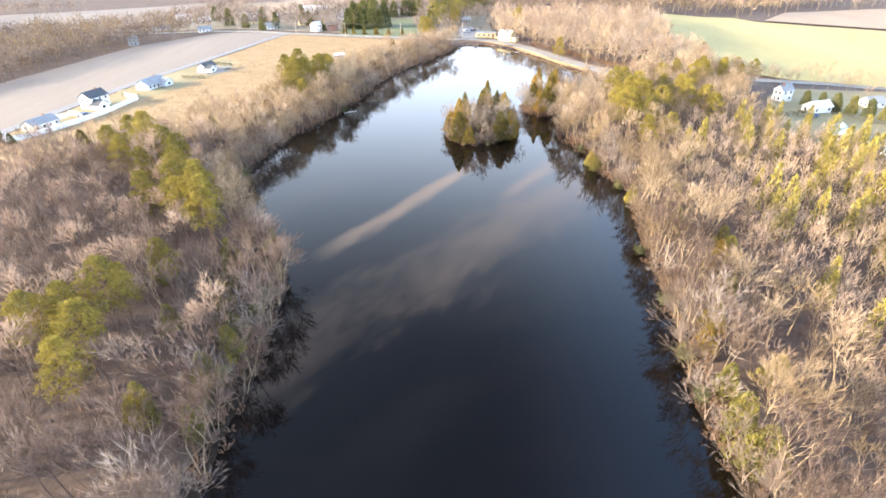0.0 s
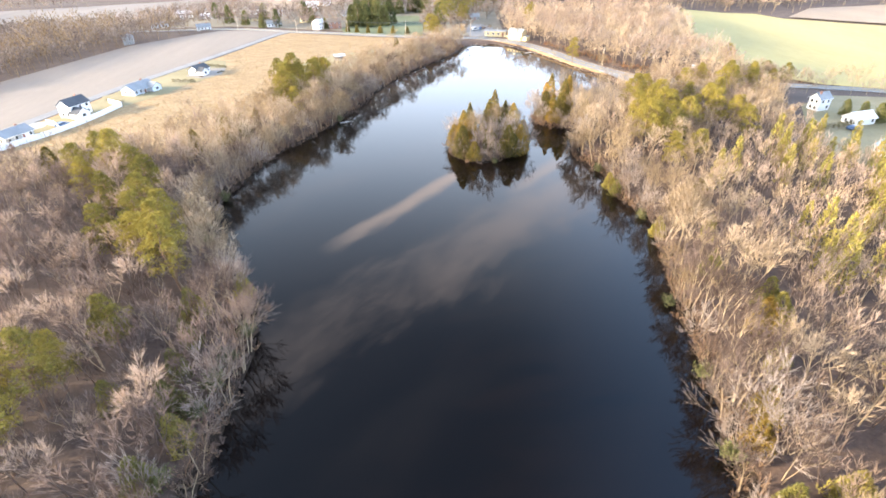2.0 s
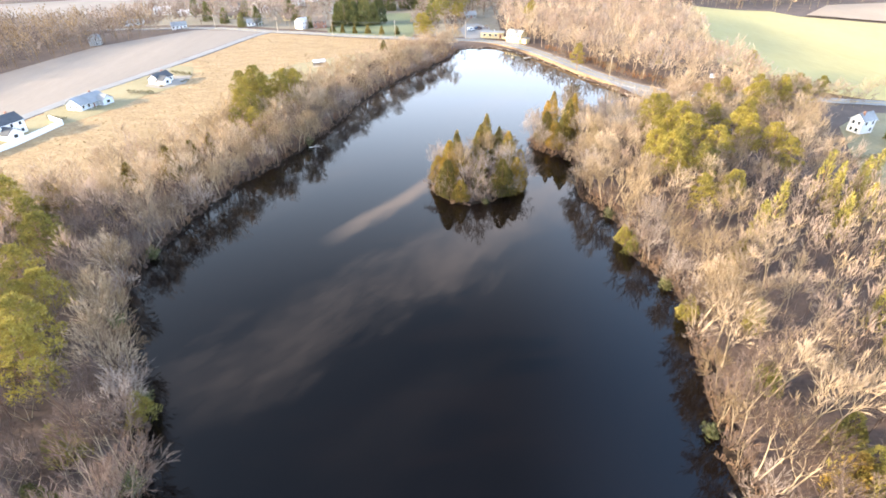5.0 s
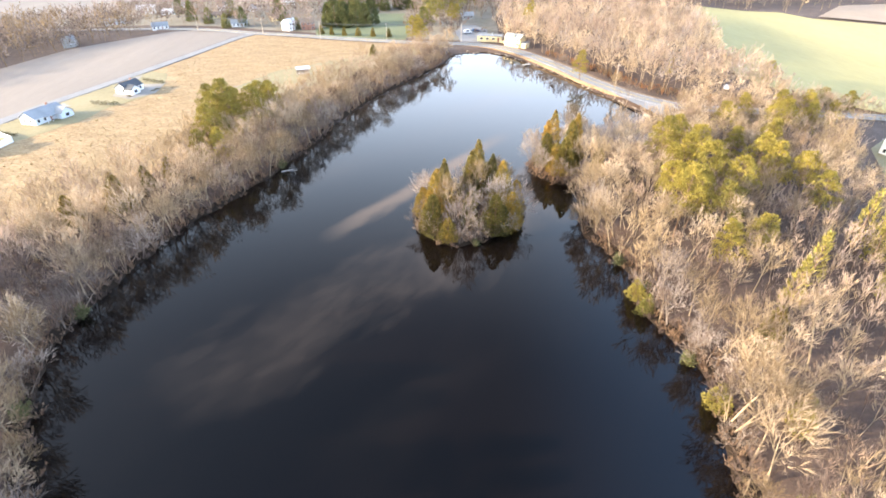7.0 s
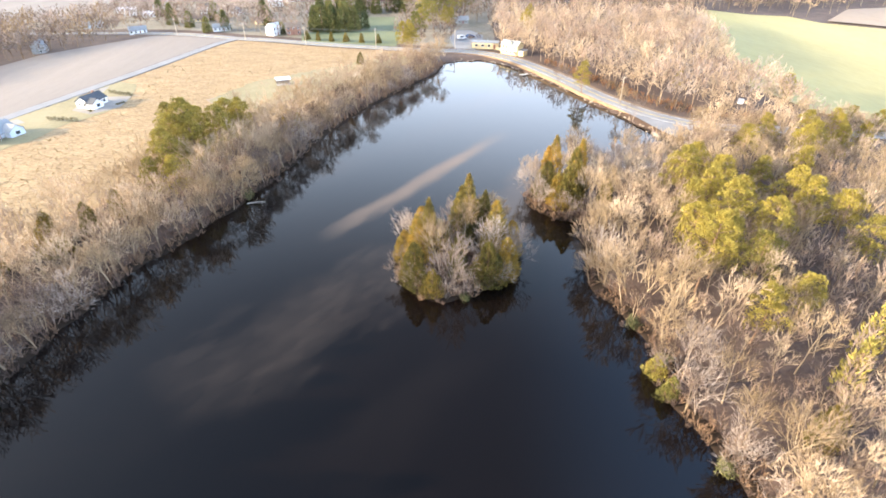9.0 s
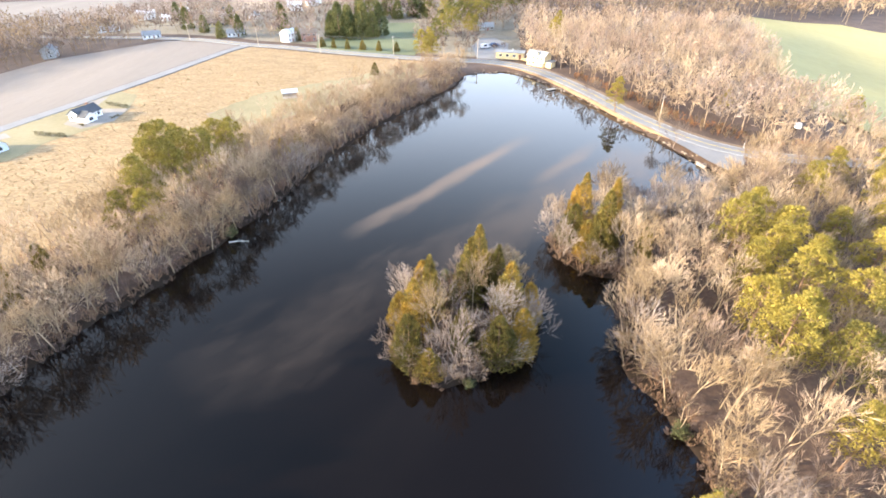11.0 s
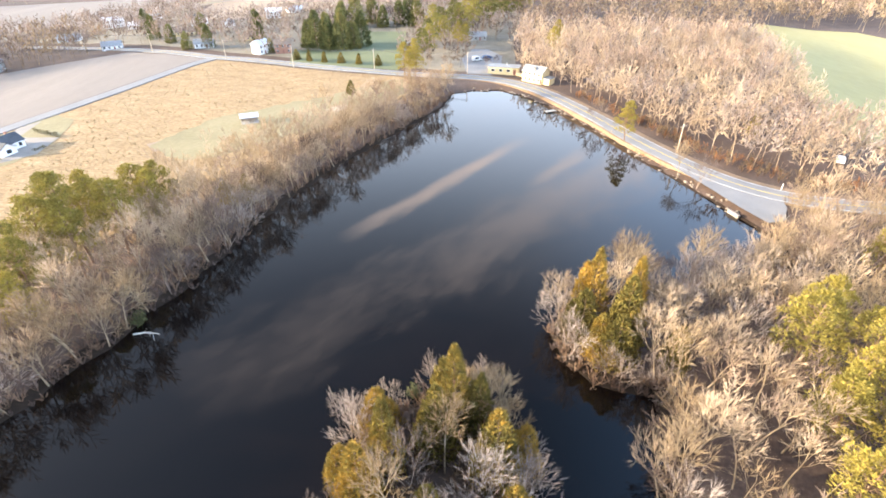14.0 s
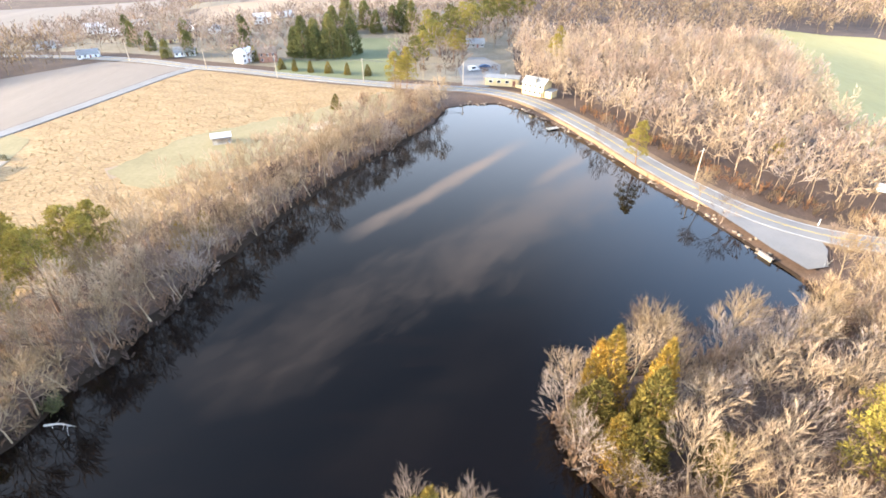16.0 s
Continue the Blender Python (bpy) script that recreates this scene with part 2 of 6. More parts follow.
M["brown_roof"] = surface("brown_shingles", two((0.16, 0.12, 0.10), (0.26, 0.21, 0.17)), 0.4, 5.0, bump=0.3)
M["blue_roof"] = surface("blue_grey_metal_roof", two((0.20, 0.30, 0.36), (0.30, 0.40, 0.46)), 0.4, 5.0, rough=0.45, bump=0.1)
M["pale_roof"] = surface("pale_metal_roof", two((0.62, 0.63, 0.66), (0.78, 0.79, 0.81)), 0.4, 4.0, rough=0.4, bump=0.05)
M["trim"] = surface("white_trim", two((0.74, 0.74, 0.73), (0.82, 0.82, 0.81)), 0.5, 5.0, rough=0.5, bump=0)
M["vinyl"] = surface("white_vinyl_fence", two((0.76, 0.76, 0.76), (0.83, 0.83, 0.83)), 0.5, 5.0, rough=0.45, bump=0)
M["door"] = surface("painted_door", two((0.20, 0.08, 0.06), (0.28, 0.12, 0.09)), 0.5, 5.0, rough=0.5, bump=0)
M["pole_wood"] = surface("weathered_pole", two((0.40, 0.32, 0.24), (0.58, 0.49, 0.38)), 0.6, 5.0, bump=0.2)
M["wire"] = surface("dark_cable", two((0.10, 0.10, 0.10), (0.16, 0.16, 0.16)), 0.5, 3.0, bump=0)
M["steel"] = surface("galvanised_steel", two((0.45, 0.45, 0.45), (0.6, 0.6, 0.6)), 0.5, 5.0, rough=0.45, bump=0, metal=0.6)
M["timber"] = surface("grey_timber", two((0.22, 0.19, 0.16), (0.36, 0.31, 0.27)), 0.6, 5.0, bump=0.2)
M["dead_wood"] = surface("bleached_dead_wood", two((0.5, 0.45, 0.4), (0.68, 0.63, 0.57)), 0.6, 5.0, bump=0.2)
M["car_white"] = surface("white_car_paint", two((0.72, 0.72, 0.72), (0.8, 0.8, 0.8)), 0.5, 3.0, rough=0.25, bump=0, spec=0.5)
M["car_blue"] = surface("dark_blue_car_paint", two((0.05, 0.09, 0.18), (0.08, 0.13, 0.24)), 0.5, 3.0, rough=0.25, bump=0, spec=0.5)
M["tyre"] = surface("black_rubber", two((0.02, 0.02, 0.02), (0.04, 0.04, 0.04)), 0.5, 5.0, bump=0)


def glass_pane():
    m = bpy.data.materials.new("window_glass")
    nt = nodes_of(m)
    p = node(nt, "ShaderNodeBsdfPrincipled", Roughness=0.06)
    g = nt.nodes.new("ShaderNodeNewGeometry")
    link(nt, ramp(nt, noise_at(nt, g.outputs["Position"], 0.7), two((0.02, 0.025, 0.03), (0.06, 0.065, 0.07))), p.inputs["Base Color"])
    link(nt, p.outputs[0], nt.nodes.new("ShaderNodeOutputMaterial").inputs[0])
    return m


def pond_water():
    m = bpy.data.materials.new("still_dark_water")
    nt = nodes_of(m)
    g = nt.nodes.new("ShaderNodeNewGeometry")
    p = node(nt, "ShaderNodeBsdfPrincipled", Roughness=0.015, IOR=1.333)
    link(nt, ramp(nt, noise_at(nt, g.outputs["Position"], 0.02, 3.0), two((0.0030, 0.0021, 0.0019), (0.0050, 0.0031, 0.0027))), p.inputs["Base Color"])
    a = noise_at(nt, g.outputs["Position"], 0.35, 2.0)
    b = noise_at(nt, g.outputs["Position"], 2.2, 2.0)
    bn = node(nt, "ShaderNodeBump", Strength=0.03, Distance=0.05)
    link(nt, maths(nt, "ADD", a, maths(nt, "MULTIPLY", b, 0.35)), bn.inputs["Height"])
    link(nt, bn.outputs[0], p.inputs["Normal"])
    link(nt, p.outputs[0], nt.nodes.new("ShaderNodeOutputMaterial").inputs[0])
    return m


M["glass"], M["water"] = glass_pane(), pond_water()

# ---- lie of the land ----
SHORE_WEST = [(-29, -60), (-28, 0), (-26, 30), (-26, 45), (-25, 57), (-24.8, 68), (-26, 78), (-29.5, 87), (-36, 98), (-43.5, 110), (-48, 121), (-47.5, 132), (-45, 145),
              (-42, 157), (-36, 170), (-31, 181), (-28, 191), (-24, 203), (-21, 217), (-16, 233), (-10, 248), (-2, 263), (5, 276), (13, 292), (17, 303), (19, 310)]
SHORE_DAM = [(25, 315), (35, 314.5), (42, 309.5), (48.5, 300), (53.5, 289), (59.3, 277), (64, 266), (67.3, 254), (71, 245.5), (74.5, 236), (79, 223)]
SHORE_EAST = [(82, 214), (80, 204), (68, 199), (55, 197), (45, 195), (38, 190.5), (34.5, 185), (35.5, 180), (39, 175.5), (46.5, 173), (46.5, 166), (42.5, 160), (40.5, 153),
              (43.5, 146), (45.5, 137), (44.5, 129), (46.5, 120), (48.5, 112), (45.5, 100), (42.5, 88), (40.5, 75), (38.5, 64), (35.5, 52), (34.5, 43), (33.5, 20), (33.5, -60)]
LAKE = SHORE_WEST + SHORE_DAM + SHORE_EAST
ISLAND = [(7.5, 153.5), (10, 150.5), (15, 148), (20.5, 150.2), (26, 154), (28.5, 160), (27.5, 167), (23.5, 171.5), (17, 172.5), (11, 169.5), (7.5, 163)]


def wobble(poly, step, amount, seed, closed=True):
    """The outline in short steps, with small bays and points."""
    out, pts = [], poly + poly[:1] if closed else poly
    for (x0, y0), (x1, y1) in zip(pts, pts[1:]):
        n = max(1, int(math.hypot(x1 - x0, y1 - y0) / step))
        for i in range(n):
            f = i / n
            x, y = x0 + (x1 - x0) * f, y0 + (y1 - y0) * f
            v = noise.noise_vector((x * 0.22, y * 0.22, seed)) * amount
            out.append((x + v.x, y + v.y))
    return out


LAKE_EDGE, ISLAND_EDGE = wobble(LAKE, 2.0, 1.3, 3.0), wobble(ISLAND, 1.5, 1.0, 9.0)


def inside(px, py, poly):
    """Which of the points lie in the polygon."""
    px, py = np.asarray(px, float), np.asarray(py, float)
    res = np.zeros(px.shape, bool)
    q = np.array(poly, float)
    for (x0, y0), (x1, y1) in zip(q, np.roll(q, -1, 0)):
        if y0 != y1:
            res ^= ((y0 > py) != (y1 > py)) & (px < (x1 - x0) * (py - y0) / (y1 - y0) + x0)
    return res


def edge_distance(px, py, poly):
    px, py = np.asarray(px, float), np.asarray(py, float)
    best = np.full(px.shape, 1e9)
    q = np.array(poly, float)
    for (x0, y0), (x1, y1) in zip(q, np.roll(q, -1, 0)):
        dx, dy = x1 - x0, y1 - y0
        f = np.clip(((px - x0) * dx + (py - y0) * dy) / (dx * dx + dy * dy + 1e-9), 0, 1)
        best = np.minimum(best, np.hypot(px - x0 - f * dx, py - y0 - f * dy))
    return best


def land(x, y):
    """Height of the dry land: it falls gently away on both sides of the pond's valley head."""
    x, y = np.asarray(x, float), np.asarray(y, float)
    q = np.maximum(0.0, np.abs(x) - 95.0)
    return 1.2 - 9.0 * (1 - np.exp(-(q / 110.0) ** 2)) + 0.12 * np.sin(x * 0.11 + 1.3) * np.sin(y * 0.09)


def height(x, y):
    """The ground everywhere: land, its bank, and the bed of the pond."""
    x, y = np.asarray(x, float), np.asarray(y, float)
    near = (np.abs(x) < 110) & (y < 340) & (y > -80)
    z = land(x, y)
    if near.any():
        xn, yn = x[near], y[near]
        d = edge_distance(xn, yn, LAKE_EDGE)
        d = np.where(inside(xn, yn, LAKE_EDGE), -d, d)
        di = edge_distance(xn, yn, ISLAND_EDGE)
        di = np.where(inside(xn, yn, ISLAND_EDGE), di, -di)
        zi = np.clip(di * 0.45, -2.0, 0.9)
        zs = np.where(d > 0, z[near] * np.clip(d / 4.5, 0, 1) + 0.02, np.maximum(d * 0.35, -2.0))
        z[near] = np.where(di > -4, np.maximum(zi, zs), zs)
    return z


def mesh_of(name, verts, faces, material):
    me = bpy.data.meshes.new(name)
    me.from_pydata([tuple(v) for v in verts], [], [tuple(f) for f in faces])
    me.materials.append(material)
    me.update()
    return me


def mesh_np(name, verts, tris, materials, index=None):
    """A mesh from arrays of corners and triangles."""
    me = bpy.data.meshes.new(name)
    n = len(tris)
    me.vertices.add(len(verts))
    me.vertices.foreach_set("co", np.asarray(verts, np.float32).ravel())
    me.loops.add(3 * n)
    me.loops.foreach_set("vertex_index", np.asarray(tris, np.int32).ravel())
    me.polygons.add(n)
    me.polygons.foreach_set("loop_start", np.arange(0, 3 * n, 3, dtype=np.int32))
    for m in materials:
        me.materials.append(m)
    if index is not None:
        me.polygons.foreach_set("material_index", np.asarray(index, np.int32))
    me.update(calc_edges=True)
    return me


def axis(lo, hi, step, far, grow=1.22):
    """Grid lines: even between lo and hi, then wider and wider out to far."""
    c = list(np.arange(lo, hi + step / 2, step))
    s, a = step, c[-1]
    while a < far:
        s *= grow
        a += s
        c.append(a)
    s, a = step, c[0]
    while a > -far:
        s *= grow
        a -= s
        c.insert(0, a)
    return np.array(c)


gx, gy = axis(-60, 96, 1.5, 4500), axis(15, 330, 1.5, 4500)
GX, GY = np.meshgrid(gx, gy)
GZ = height(GX.ravel(), GY.ravel()).reshape(GX.shape)
nx, ny = len(gx), len(gy)
ids = np.arange(nx * ny).reshape(ny, nx)
quads = np.stack([ids[:-1, :-1], ids[:-1, 1:], ids[1:, 1:], ids[1:, :-1]], -1).reshape(-1, 4)
ground = new("ground", mesh_of("ground", np.stack([GX, GY, GZ], -1).reshape(-1, 3), quads, M["litter"]))
for p in ground.data.polygons:
    p.use_smooth = True
tagged(ground, "brown leaf-littered woodland floor sloping to the pond", "ground", kind="structure")

water = new("water", mesh_of("water", [(-75, -80, 0), (105, -80, 0), (105, 335, 0), (-75, 335, 0)], [(0, 1, 2, 3)], M["water"]))
tagged(water, "still dark pond water mirroring the evening clouds", "water", kind="structure")


def margin(name, edge, out, label):
    """The wet muddy rim of the pond: a waterline strip, widened dark for under-tree shade."""
    q = np.array(edge)
    d = np.roll(q, -1, 0) - np.roll(q, 1, 0)
    d /= np.linalg.norm(d, axis=1)[:, None]
    side = np.stack([d[:, 1], -d[:, 0]], 1) * out
    # beyond the wet rim, dark colour stands for shade under overhanging trees; open dam stays narrow
    rows = [q - side * 0.7, q + side * 0.1, q + side * np.where((q[:, 1] > 215) & (q[:, 0] > 10), 0.45, 1.9)[:, None] + side * np.array([[0.9 * noise.noise((x * 0.6, y * 0.6, 4.0))] for x, y in edge])]
    n = len(q)
    v = [(x, y, z) for r, lift in zip(rows, (0.0, 0.07, 0.10)) for x, y, z in zip(r[:, 0], r[:, 1], np.maximum(height(r[:, 0], r[:, 1]), -0.25) + lift)]
    f = [(k * n + i, k * n + (i + 1) % n, (k + 1) * n + (i + 1) % n, (k + 1) * n + i) for k in (0, 1) for i in range(n)]
    return tagged(new(name, mesh_of(name, v, f, M["bed"])), label, "shore", kind="structure")


margin("shore_mud", LAKE_EDGE, -1.0, "wet mud along the pond's edge, darkened wide for shade")
margin("island_mud", ISLAND_EDGE, 1.0, "wet mud round the island, darkened wide for shade")


def sheet(name, poly, material, lift, label, category, cell=12.0, ragged=0.0):
    """A field or lawn that lies on the ground: the outline cut along a grid and laid on the land."""
    bm = bmesh.new()
    bm.faces.new([bm.verts.new((x, y, 0)) for x, y in (wobble(poly, 2.5, ragged, 5.0) if ragged else poly)])
    bmesh.ops.triangulate(bm, faces=bm.faces[:])
    xs, ys = [p[0] for p in poly], [p[1] for p in poly]
    for lo, hi, normal in ((min(xs), max(xs), (1, 0, 0)), (min(ys), max(ys), (0, 1, 0))):
        c = math.floor(lo / cell) * cell + cell
        while c < hi:
            bmesh.ops.bisect_plane(bm, geom=bm.verts[:] + bm.edges[:] + bm.faces[:], plane_co=(c * normal[0], c * normal[1], 0), plane_no=normal)
            c += cell
    bmesh.ops.triangulate(bm, faces=bm.faces[:])
    co = np.array([v.co[:2] for v in bm.verts])
    for v, z in zip(bm.verts, land(co[:, 0], co[:, 1])):
        v.co.z = z + lift
    bmesh.ops.recalc_face_normals(bm, faces=bm.faces[:])
    if sum(f.normal.z for f in bm.faces) < 0:
        bmesh.ops.reverse_faces(bm, faces=bm.faces[:])
    me = bpy.data.meshes.new(name)
    bm.to_mesh(me)
    bm.free()
    me.materials.append(material)
    return tagged(new(name, me), label, category, kind="structure")


LEFT_ROAD = [(-158, 60), (-150, 100), (-143, 135), (-137, 168), (-131, 200), (-125, 228), (-118, 253), (-111, 276), (-107, 288), (-103, 303), (-98.5, 323), (-92, 350), (-88, 359)]
BACK_ROAD = [(-260, 425), (-180, 399), (-130, 379), (-90, 362), (-74, 358), (-47, 348), (-23, 339.5), (-3, 334.5), (12, 331), (22, 329.5), (33, 326.5), (42, 320.5), (49.5, 311), (55.5, 298.5),
             (64.5, 277.6), (69.2, 263), (75.5, 248.5), (82.4, 236.5), (90.8, 229), (100.5, 225.3), (117, 223.5), (140, 223.5), (190, 221), (260, 218)]
FIELD = [(-139, 140), (-116, 128), (-100, 136), (-82, 150), (-68, 161), (-60, 180), (-51, 200), (-40, 229), (-29, 252), (-16, 274), (-4, 293), (4, 308), (8, 322), (-3, 330.5), (-25, 335), (-48, 343.5), (-75, 353.5), (-85, 357),
         (-89, 350), (-95.5, 323), (-100, 303), (-104, 288), (-108, 276), (-115, 253), (-122, 228), (-128, 200), (-134, 168)]
PLOUGH = [(x - 3.5, y) for x, y in LEFT_ROAD] + [(-96, 361), (-136, 377), (-178, 344), (-190, 300), (-200, 255), (-226, 195), (-250, 130), (-240, 60)]
WHEAT = [(131, 272), (136, 292), (151, 330), (176, 393), (194, 458), (212, 486), (240, 470), (264, 466), (272, 442), (340, 392), (460, 310), (460, 226), (300, 218), (196, 222), (160, 226), (138, 242)]
STUBBLE = [(280, 448), (346, 400), (462, 322), (700, 320), (700, 520), (430, 520), (330, 500)]
field_meadow = sheet("field_meadow", FIELD, M["dry_grass"], 0.06, "golden dry-grass meadow beside the pond", "field", 9.0)
sheet("field_plough", PLOUGH, M["plough"], 0.10, "bare pale brown ploughed field beyond the road", "field", 14.0)
sheet("field_wheat", WHEAT, M["wheat"], 0.55, "bright green winter wheat field beyond the woods", "field", 16.0)
sheet("field_stubble", STUBBLE, M["stubble"], 0.9, "pale tan stubble field in the distance", "field", 20.0)
sheet("field_far", [(-150, 470), (-120, 462), (-60, 520), (40, 575), (60, 640), (-60, 640), (-170, 560)], M["stubble"], 0.2, "pale stubble field behind the village", "field", 20.0)
sheet("field_far_west", [(-330, 420), (-240, 470), (-180, 560), (-240, 640), (-420, 560)], M["plough"], 0.2, "bare field far beyond the houses", "field", 20.0)
sheet("lawn_pavilion", [(-64, 257), (-52, 247), (-40, 250), (-26, 266), (-13, 286), (2, 306), (6, 322), (-3, 327), (-12, 316), (-24, 304), (-40, 292), (-54, 279)], M["lawn"], 0.12, "mown greenish lawn round the picnic pavilion", "lawn", 8.0, 3.0)
sheet("lawn_village", [(-260, 437), (-180, 411), (-130, 391), (-88, 373), (-60, 363), (-44, 357), (22, 338), (44, 340), (48, 400), (60, 450), (60, 520), (46, 600), (-300, 600), (-330, 470)], M["garden"], 0.05, "winter gardens between the village trees, paled for haze", "lawn", 14.0)
sheet("lawn_back", [(-52, 353), (-34, 346), (-4, 340), (-4, 380), (-8, 424), (-34, 424), (-38, 390), (-56, 372)], M["green_lawn"], 0.12, "green lawn behind the road", "lawn", 9.0)
sheet("lawn_houses", [(-124, 218), (-115.5, 253), (-106, 281), (-98, 278), (-91, 262), (-91, 246), (-97, 235), (-102, 217), (-107, 206), (-120, 203)], M["lawn"], 0.12, "short lawn round the meadow houses", "lawn", 8.0, 2.0)
sheet("lawn_fenced", [(-134, 160), (-128, 188), (-123, 215), (-109.5, 204), (-112.5, 185), (-118, 172), (-126, 157)], M["lawn"], 0.11, "fenced lawn of the white house", "lawn", 8.0)
sheet("lawn_east", [(118, 172), (110, 156), (112, 134), (190, 122), (260, 170), (260, 208), (190, 213), (150, 210), (130, 194)], M["lawn"], 0.12, "greenish yard among the eastern houses", "lawn", 9.0)
sheet("parking", [(24, 333), (33, 331), (38, 345), (40, 366), (34, 380), (27, 380), (22, 360)], M["asphalt"], 0.14, "grey parking yard by the mill", "yard", 9.0)

sheet("pull_off", [(73.3, 245), (75.8, 238), (78, 231.5), (80, 224.5), (82.8, 217.5), (86.5, 218.5), (90, 224), (91, 228.5), (82, 236), (76, 246)], M["asphalt"], 0.27, "worn grey asphalt pull-off beside the dam road", "yard", 5.0)


def strip(line, half, shift=0.0, grain=3.0):
    """Left and right edge of a band along a line."""
    pts = []
    for (x0, y0), (x1, y1) in zip(line, line[1:]):
        n = max(1, int(math.hypot(x1 - x0, y1 - y0) / grain))
        pts += [(x0 + (x1 - x0) * i / n, y0 + (y1 - y0) * i / n) for i in range(n)]
    pts = np.array(pts + [line[-1]], float)
    for _ in range(6):
        pts[1:-1] = (pts[:-2] + 2 * pts[1:-1] + pts[2:]) / 4
    d = np.gradient(pts, axis=0)
    d /= np.linalg.norm(d, axis=1)[:, None] + 1e-9
    side = np.stack([-d[:, 1], d[:, 0]], 1)
    return pts + side * (shift + half), pts + side * (shift - half)


def band(name, line, half, shift, lift, material, thick=0.25):
    a, b = strip(line, half, shift)
    za, zb = land(a[:, 0], a[:, 1]) + lift, land(b[:, 0], b[:, 1]) + lift
    za = zb = (za + zb) / 2
    n = len(a)
    v = [(*p, z) for p, z in zip(a, za)] + [(*p, z) for p, z in zip(b, zb)] + [(*p, z - thick) for p, z in zip(a, za)] + [(*p, z - thick) for p, z in zip(b, zb)]
    f = []
    for i in range(n - 1):
        f += [(i, i + n, i + n + 1, i + 1), (i, i + 1, i + 1 + 2 * n, i + 2 * n), (i + n, i + 3 * n, i + 1 + 3 * n, i + 1 + n)]
    return new(name, mesh_of(name, v, f, material))


tagged(band("road_back", BACK_ROAD, 3.0, 0, 0.34, M["asphalt"]), "grey asphalt road over the dam", "road", kind="structure")
tagged(band("road_west", LEFT_ROAD, 2.3, 0, 0.30, M["asphalt"]), "narrow grey lane past the meadow houses", "road", kind="structure")
tagged(band("road_verge", BACK_ROAD[9:20], 4.4, 0.7, 0.20, M["bank"], 1.6), "brown grassy verge of the dam road", "verge", kind="structure")
for s, nm in ((2.7, "edge_line"), (-2.7, "edge_line")):
    tagged(band(nm, BACK_ROAD, 0.10, s, 0.355, M["paint"], 0.01), "white painted edge line of the road", "road marking", kind="structure")
for s in (0.14, -0.14):
    tagged(band("centre_line", BACK_ROAD, 0.06, s, 0.355, M["yellow_paint"], 0.01), "yellow painted centre line of the road", "road marking", kind="structure")

# ---- trees ----
class Soup:
    """Corners and triangles of one part."""

    def __init__(self):
        self.v, self.f = [], []

    def tube(self, p, q, r, s, n=3):
        d = (q - p).normalized()
        a = d.orthogonal().normalized()
        b = d.cross(a)
        k = len(self.v)
        for c, w in ((p, r), (q, s)):
            for i in range(n):
                t = 2 * math.pi * i / n
                self.v.append(c + (a * math.cos(t) + b * math.sin(t)) * w)
        for i in range(n):
            j = (i + 1) % n
            self.f += [(k + i, k + j, k + n + j), (k + i, k + n + j, k + n + i)]

    def blade(self, p, q, w, rng):
        """A thin twig that tapers to a point."""
        d = q - p
        s = d.cross(Vector((rng.uniform(-1, 1), rng.uniform(-1, 1), rng.uniform(-1, 1))))
        s = s.normalized() * w * 0.5
        k = len(self.v)
        self.v += [p - s, p + s, q]
        self.f.append((k, k + 1, k + 2))

    def flake(self, c, size, rng, up=0.0, aim=None, slim=0.2):
        """A small pointed spray of needles or leaves."""
        a = Vector((rng.gauss(0, 1), rng.gauss(0, 1), rng.gauss(0, 1) * (1 - up) + up * 1.6))
        if aim is not None:
            a = a * 0.55 + aim
        a = a.normalized()
        b = a.cross(Vector((rng.gauss(0, 1), rng.gauss(0, 1), rng.gauss(0, 1)))).normalized()
        k = len(self.v)
        self.v += [c - a * size * 0.45 - b * size * slim, c - a * size * 0.45 + b * size * slim, c + a * size * 0.85]
        self.f.append((k, k + 1, k + 2))

    def arrays(self):
        return np.array([tuple(v) for v in self.v], np.float32).reshape(-1, 3), np.array(self.f, np.int32).reshape(-1, 3)


def turned(d, angle, spin):
    a = d.orthogonal().normalized()
    return (Matrix.Rotation(spin, 3, d) @ (Matrix.Rotation(angle, 3, a) @ d)).normalized()


